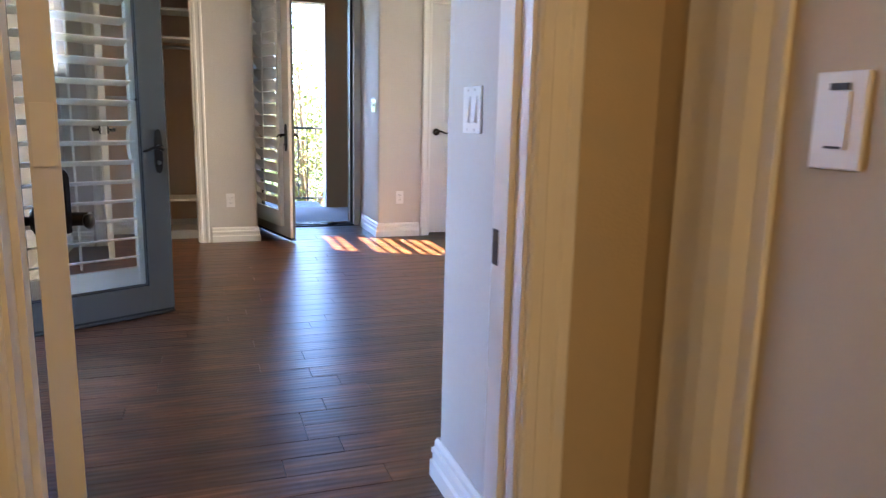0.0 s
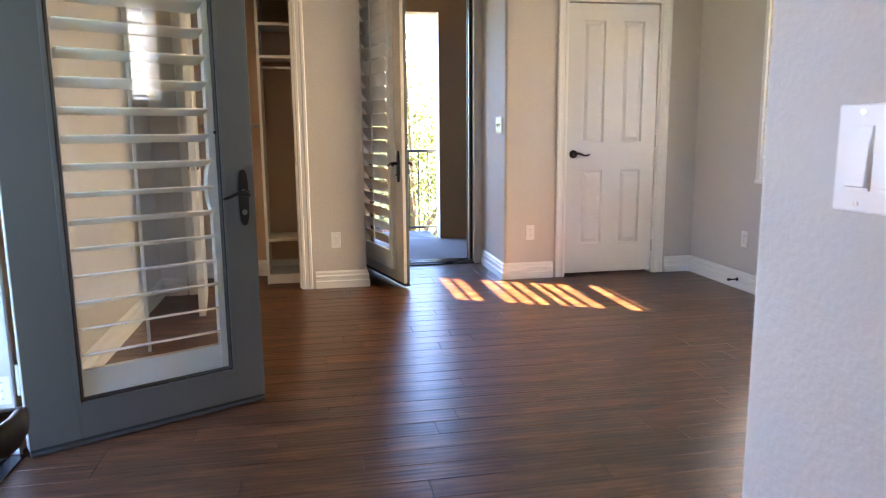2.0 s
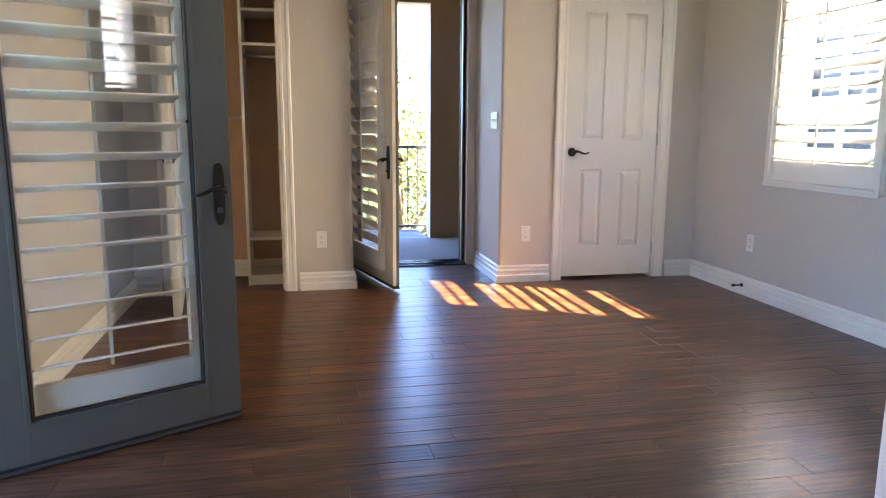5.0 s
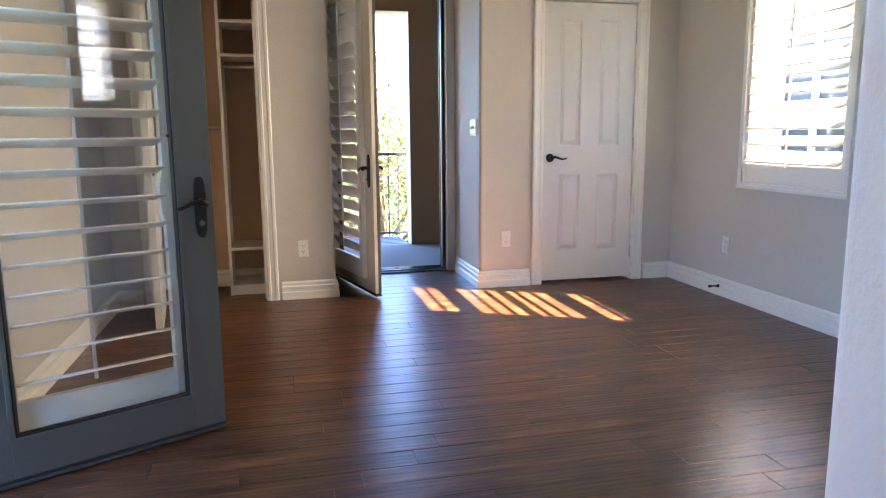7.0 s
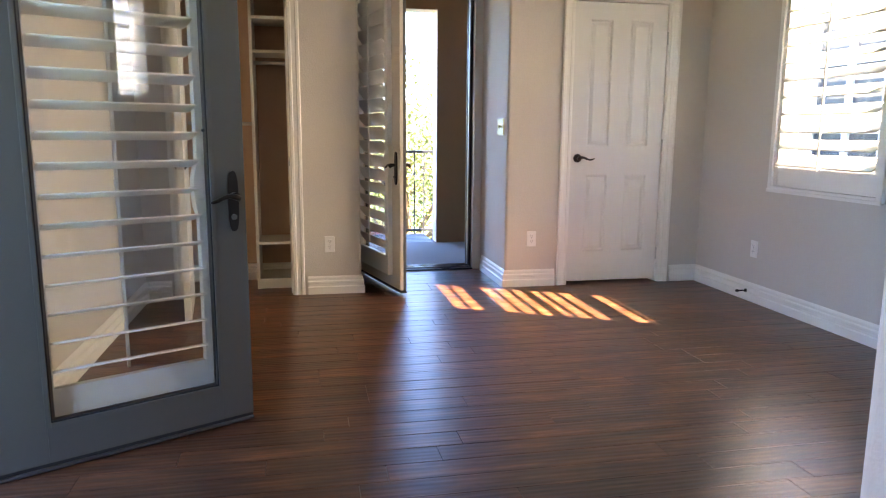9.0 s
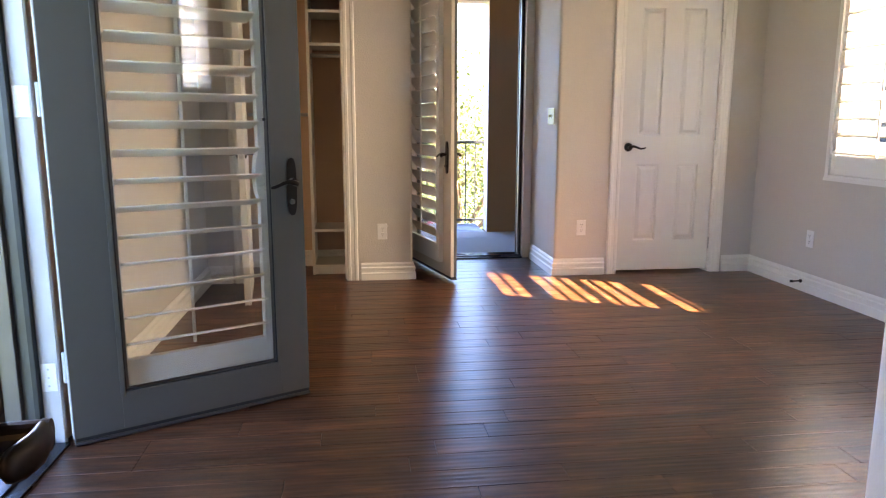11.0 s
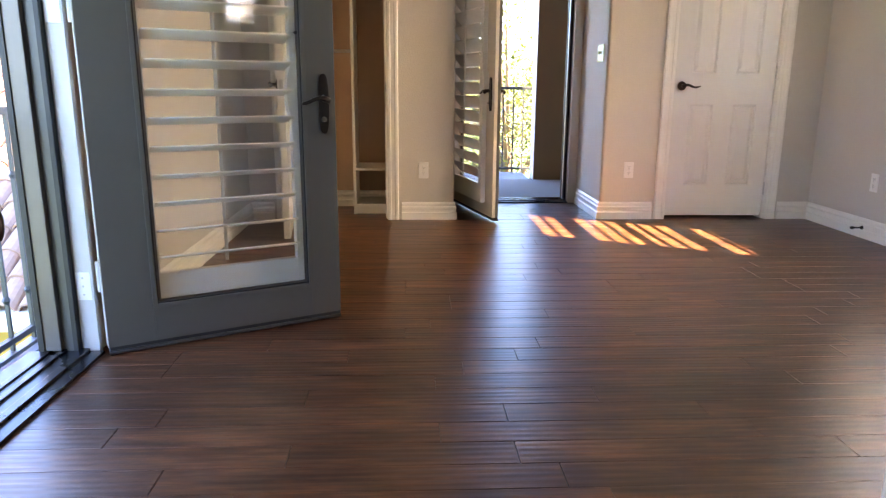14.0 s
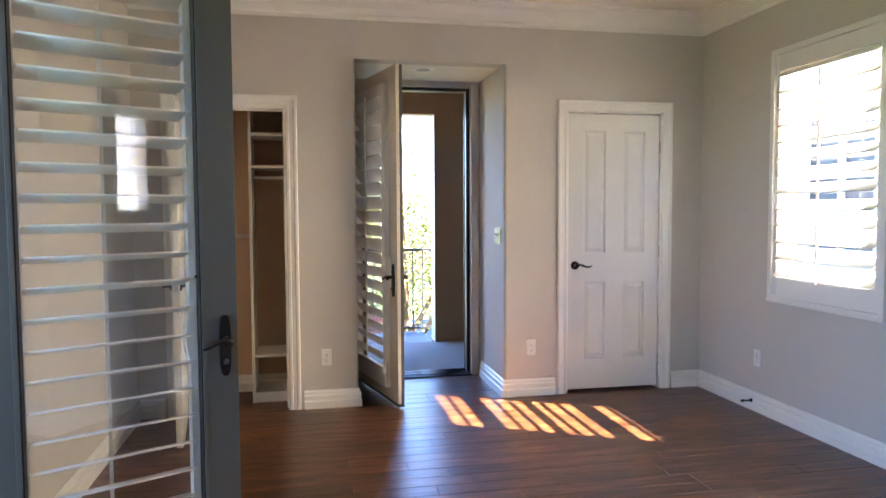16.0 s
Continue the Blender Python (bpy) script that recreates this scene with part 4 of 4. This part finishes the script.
def white_house():
    """The white neighbour seen through the shutters."""
    h = thing("white_house", pose(9.6, 0, 0), "white stucco neighbouring house with many small-paned windows", "house")
    wz = [(-2.4, -0.5), (0.55, 1.22), (1.42, 3.35)]
    wy = [-5.03 + 3.4 * i for i in range(6)]
    WW = 1.80
    rows = []
    zc = GZ
    for z0, z1 in wz:
        rows.append((0, 0.3, -9, 26, zc, z0))
        prev = -9
        for y in wy:
            rows.append((0, 0.3, prev, y, z0, z1))
            prev = y + WW
        rows.append((0, 0.3, prev, 26, z0, z1))
        zc = z1
    rows.append((0, 0.3, -9, 26, zc, 5.3))
    rows.append((0.3, 7, -9, 26, GZ, 5.2))
    part("wall", boxes(*rows), STUCCOH, h, "white stucco wall")
    part("roof", boxes((-0.5, 7.5, -9.5, 26.5, 5.3, 5.6)), TILE, h, "clay roof edge")
    for z0, z1 in wz:
        hgt = z1 - z0
        first = None
        for y in wy:
            win = new("window")
            win.parent, win.matrix_basis = h, pose(0.12, y, z0)
            if first is None:
                rows = [(0, 0.06, 0, 0.06, 0, hgt), (0, 0.06, WW - 0.06, WW, 0, hgt), (0, 0.06, 0.06, WW - 0.06, 0, 0.06), (0, 0.06, 0.06, WW - 0.06, hgt - 0.06, hgt), (0, 0.06, WW / 2 - 0.065, WW / 2 + 0.065, 0.06, hgt - 0.06)]
                rows += [(0.01, 0.05, 0.06, WW - 0.06, 0.48 * q, 0.48 * q + 0.04) for q in range(1, int(hgt / 0.48))]
                first = (part("frame", boxes(*rows), TRIM, win), part("pane", boxes((0.06, 0.07, 0.03, WW - 0.03, 0.03, hgt - 0.03)), DARKGLASS, win, "dark glass"))
            else:
                again(first[0], "frame", win, Matrix()), again(first[1], "pane", win, Matrix())
    return h


white_house()


def tree(m, height, spread, leaves, seed, label):
    rng = random.Random(seed)
    t = thing("tree", m, label, "tree", group="street trees")
    bm = bmesh.new()
    th = height * 0.42
    chain(bm, [(0.05 * math.sin(i), 0.04 * math.cos(i * 2), th * i / 5) for i in range(6)], [0.19, 0.15, 0.13, 0.12, 0.11, 0.10], n=9)
    tips = []
    for i in range(11):
        a, e = rng.uniform(0, 6.28), rng.uniform(0.5, 1.25)
        L = height * rng.uniform(0.25, 0.52)
        base = Vector((0, 0, th * rng.uniform(0.55, 1.0)))
        d = Vector((math.cos(a) * math.cos(e) * spread, math.sin(a) * math.cos(e) * spread, math.sin(e)))
        pts = [base + d * L * s + Vector((0, 0, 0.15 * s * s * L)) for s in (0, 0.35, 0.7, 1)]
        chain(bm, pts, [0.06, 0.045, 0.03, 0.012], n=6)
        tips += [pts[1], pts[2], pts[3], pts[3]]
        for _ in range(4):
            b2 = pts[rng.choice((1, 2))]
            p2 = b2 + Vector((rng.uniform(-1, 1), rng.uniform(-1, 1), rng.uniform(-.2, .9))) * height * 0.13
            chain(bm, [b2, (b2 + p2) / 2 + Vector((0, 0, 0.05)), p2], [0.02, 0.014, 0.006], n=5)
            tips.append(p2)
    part("trunk", bm, BARK, t, "brown branching trunk")
    verts, faces = [], []
    clumps = [(tip + Vector((rng.gauss(0, .22), rng.gauss(0, .22), rng.gauss(0, .2))), rng.uniform(.22, .5)) for tip in tips for _ in range(2)]
    for _ in range(leaves):
        c, r = rng.choice(clumps)
        p = c + Vector((rng.gauss(0, r), rng.gauss(0, r), rng.gauss(0, r * .75)))
        q = Euler((rng.uniform(-1, 1), rng.uniform(-1, 1), rng.uniform(0, 6.28))).to_matrix()
        s = rng.uniform(0.035, 0.065)
        k = len(verts)
        for x, y, z in ((-1, 0, 0), (0, -.45, .12), (1, 0, 0), (0, .45, .12)):
            verts.append(p + q @ Vector((x * s, y * s, z * s)))
        faces.append((k, k + 1, k + 2, k + 3))
    me = bpy.data.meshes.new("crown")
    me.from_pydata(verts, [], faces)
    me.materials.append(LEAF)
    cr = new("crown", me)
    cr.parent = t
    tagged(cr, "yellow-green leafy crown")
    return t


tree(pose(2.3, 16.2, GZ), 6.9, 0.9, 9000, 3, "sunlit yellow-green street tree with a slim trunk")
tree(pose(4.4, 20.5, GZ), 6.6, 1.1, 12000, 5, "sunlit yellow-green street tree with a slim trunk")
tree(pose(0.2, 19.5, GZ), 6.2, 1.0, 11000, 8, "sunlit yellow-green street tree with a slim trunk")


def car(m, paint, label):
    c = thing("car", m, label, "car")
    bm = bmesh.new()
    prof = [(-2.1, 0.35), (-2.15, 0.75), (-1.95, 0.95), (-1.2, 1.02), (-0.55, 1.42), (0.7, 1.45), (1.5, 1.05), (2.05, 0.95), (2.15, 0.6), (2.05, 0.32)]
    for y0, y1 in ((-0.85, 0.85),):
        prism(bm, prof, y0, y1)
    for v in bm.verts:
        v.co = Vector((v.co.x, v.co.z * (0.86 if v.co.y > 1.2 else 1), v.co.y))
    bmesh.ops.bevel(bm, geom=bm.edges[:], offset=0.05, segments=2, affect="EDGES")
    part("body", bm, paint, c)
    part("window", boxes((-0.75, 0.95, -0.80, 0.80, 1.08, 1.36), bevel=0.03), DARKGLASS, c)
    for x in (-1.35, 1.35):
        for y in (-0.8, 0.8):
            wh = part("wheel", tube(bmesh.new(), (x, y - 0.1, 0.32), (x, y + 0.1, 0.32), 0.32, n=20), TYRE, c)
            part("rim", tube(bmesh.new(), (x, y - 0.11, 0.32), (x, y + 0.11, 0.32), 0.19, n=14), STEEL, wh)
    return c


car(pose(1.3, 25.2, GZ + 0.02, 0, 0, 4), CARRED, "red parked car at the kerb")
structure("backdrop", boxes((-60, 60, 70, 70.5, GZ, 3.0)), FARWALL, "pale row of far buildings across the street", "backdrop")

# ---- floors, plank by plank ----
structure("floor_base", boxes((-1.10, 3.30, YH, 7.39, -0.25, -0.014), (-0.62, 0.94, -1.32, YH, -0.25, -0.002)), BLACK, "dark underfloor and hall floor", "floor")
fl = thing("floor", pose(0, 0, 0), "dark hand-scraped hardwood plank floor", "floor", kind="structure")
PW = 0.1145
rng = random.Random(11)
plank_data = {}


def plank(x0, x1, y0, y1):
    key = (round(x1 - x0, 2), round(y1 - y0, 3))
    L, Wd = key
    m = pose((x0 + x1) / 2, y0, rng.uniform(-0.0004, 0.0002))
    if key in plank_data:
        return again(plank_data[key], "plank", fl, m)
    bm = bmesh.new()
    h, g, b = L / 2 - 0.0010, 0.0009, 0.0011
    lo = [bm.verts.new(p) for p in ((-h, g, -0.013), (h, g, -0.013), (h, Wd - g, -0.013), (-h, Wd - g, -0.013))]
    mid = [bm.verts.new(p) for p in ((-h, g, -0.0006), (h, g, -0.0006), (h, Wd - g, -0.0006), (-h, Wd - g, -0.0006))]
    hi = [bm.verts.new(p) for p in ((-h + 0.0004, g + b, 0), (h - 0.0004, g + b, 0), (h - 0.0004, Wd - g - b, 0), (-h + 0.0004, Wd - g - b, 0))]
    for a, c in ((lo, mid), (mid, hi)):
        for i in range(4):
            bm.faces.new((a[i], a[(i + 1) % 4], c[(i + 1) % 4], c[i]))
    bm.faces.new(hi)
    plank_data[key] = part("plank", bm, WOOD, fl)
    plank_data[key].matrix_basis = m


y = 3.673 - PW * 18
while y < 7.39:
    a, b = max(y, YH), min(y + PW, 7.39)
    if b - a > 0.02:
        spans = [(-0.90, 3.15)] if YN <= a < YF - 0.1 else [(-0.90, 0.845)] if a < YN else [(-0.75, 3.0)]
        for s0, s1 in spans:
            x = s0
            first = True
            while x < s1 - 0.01:
                L = rng.choice((0.62, 0.86, 1.04, 1.22)) * (rng.uniform(0.3, 1.0) if first else 1)
                L = max(0.3, round(L, 1))
                e = s1 if s1 - (x + L) < 0.3 else x + L
                plank(x, e, a, b)
                x, first = e, False
    y += PW
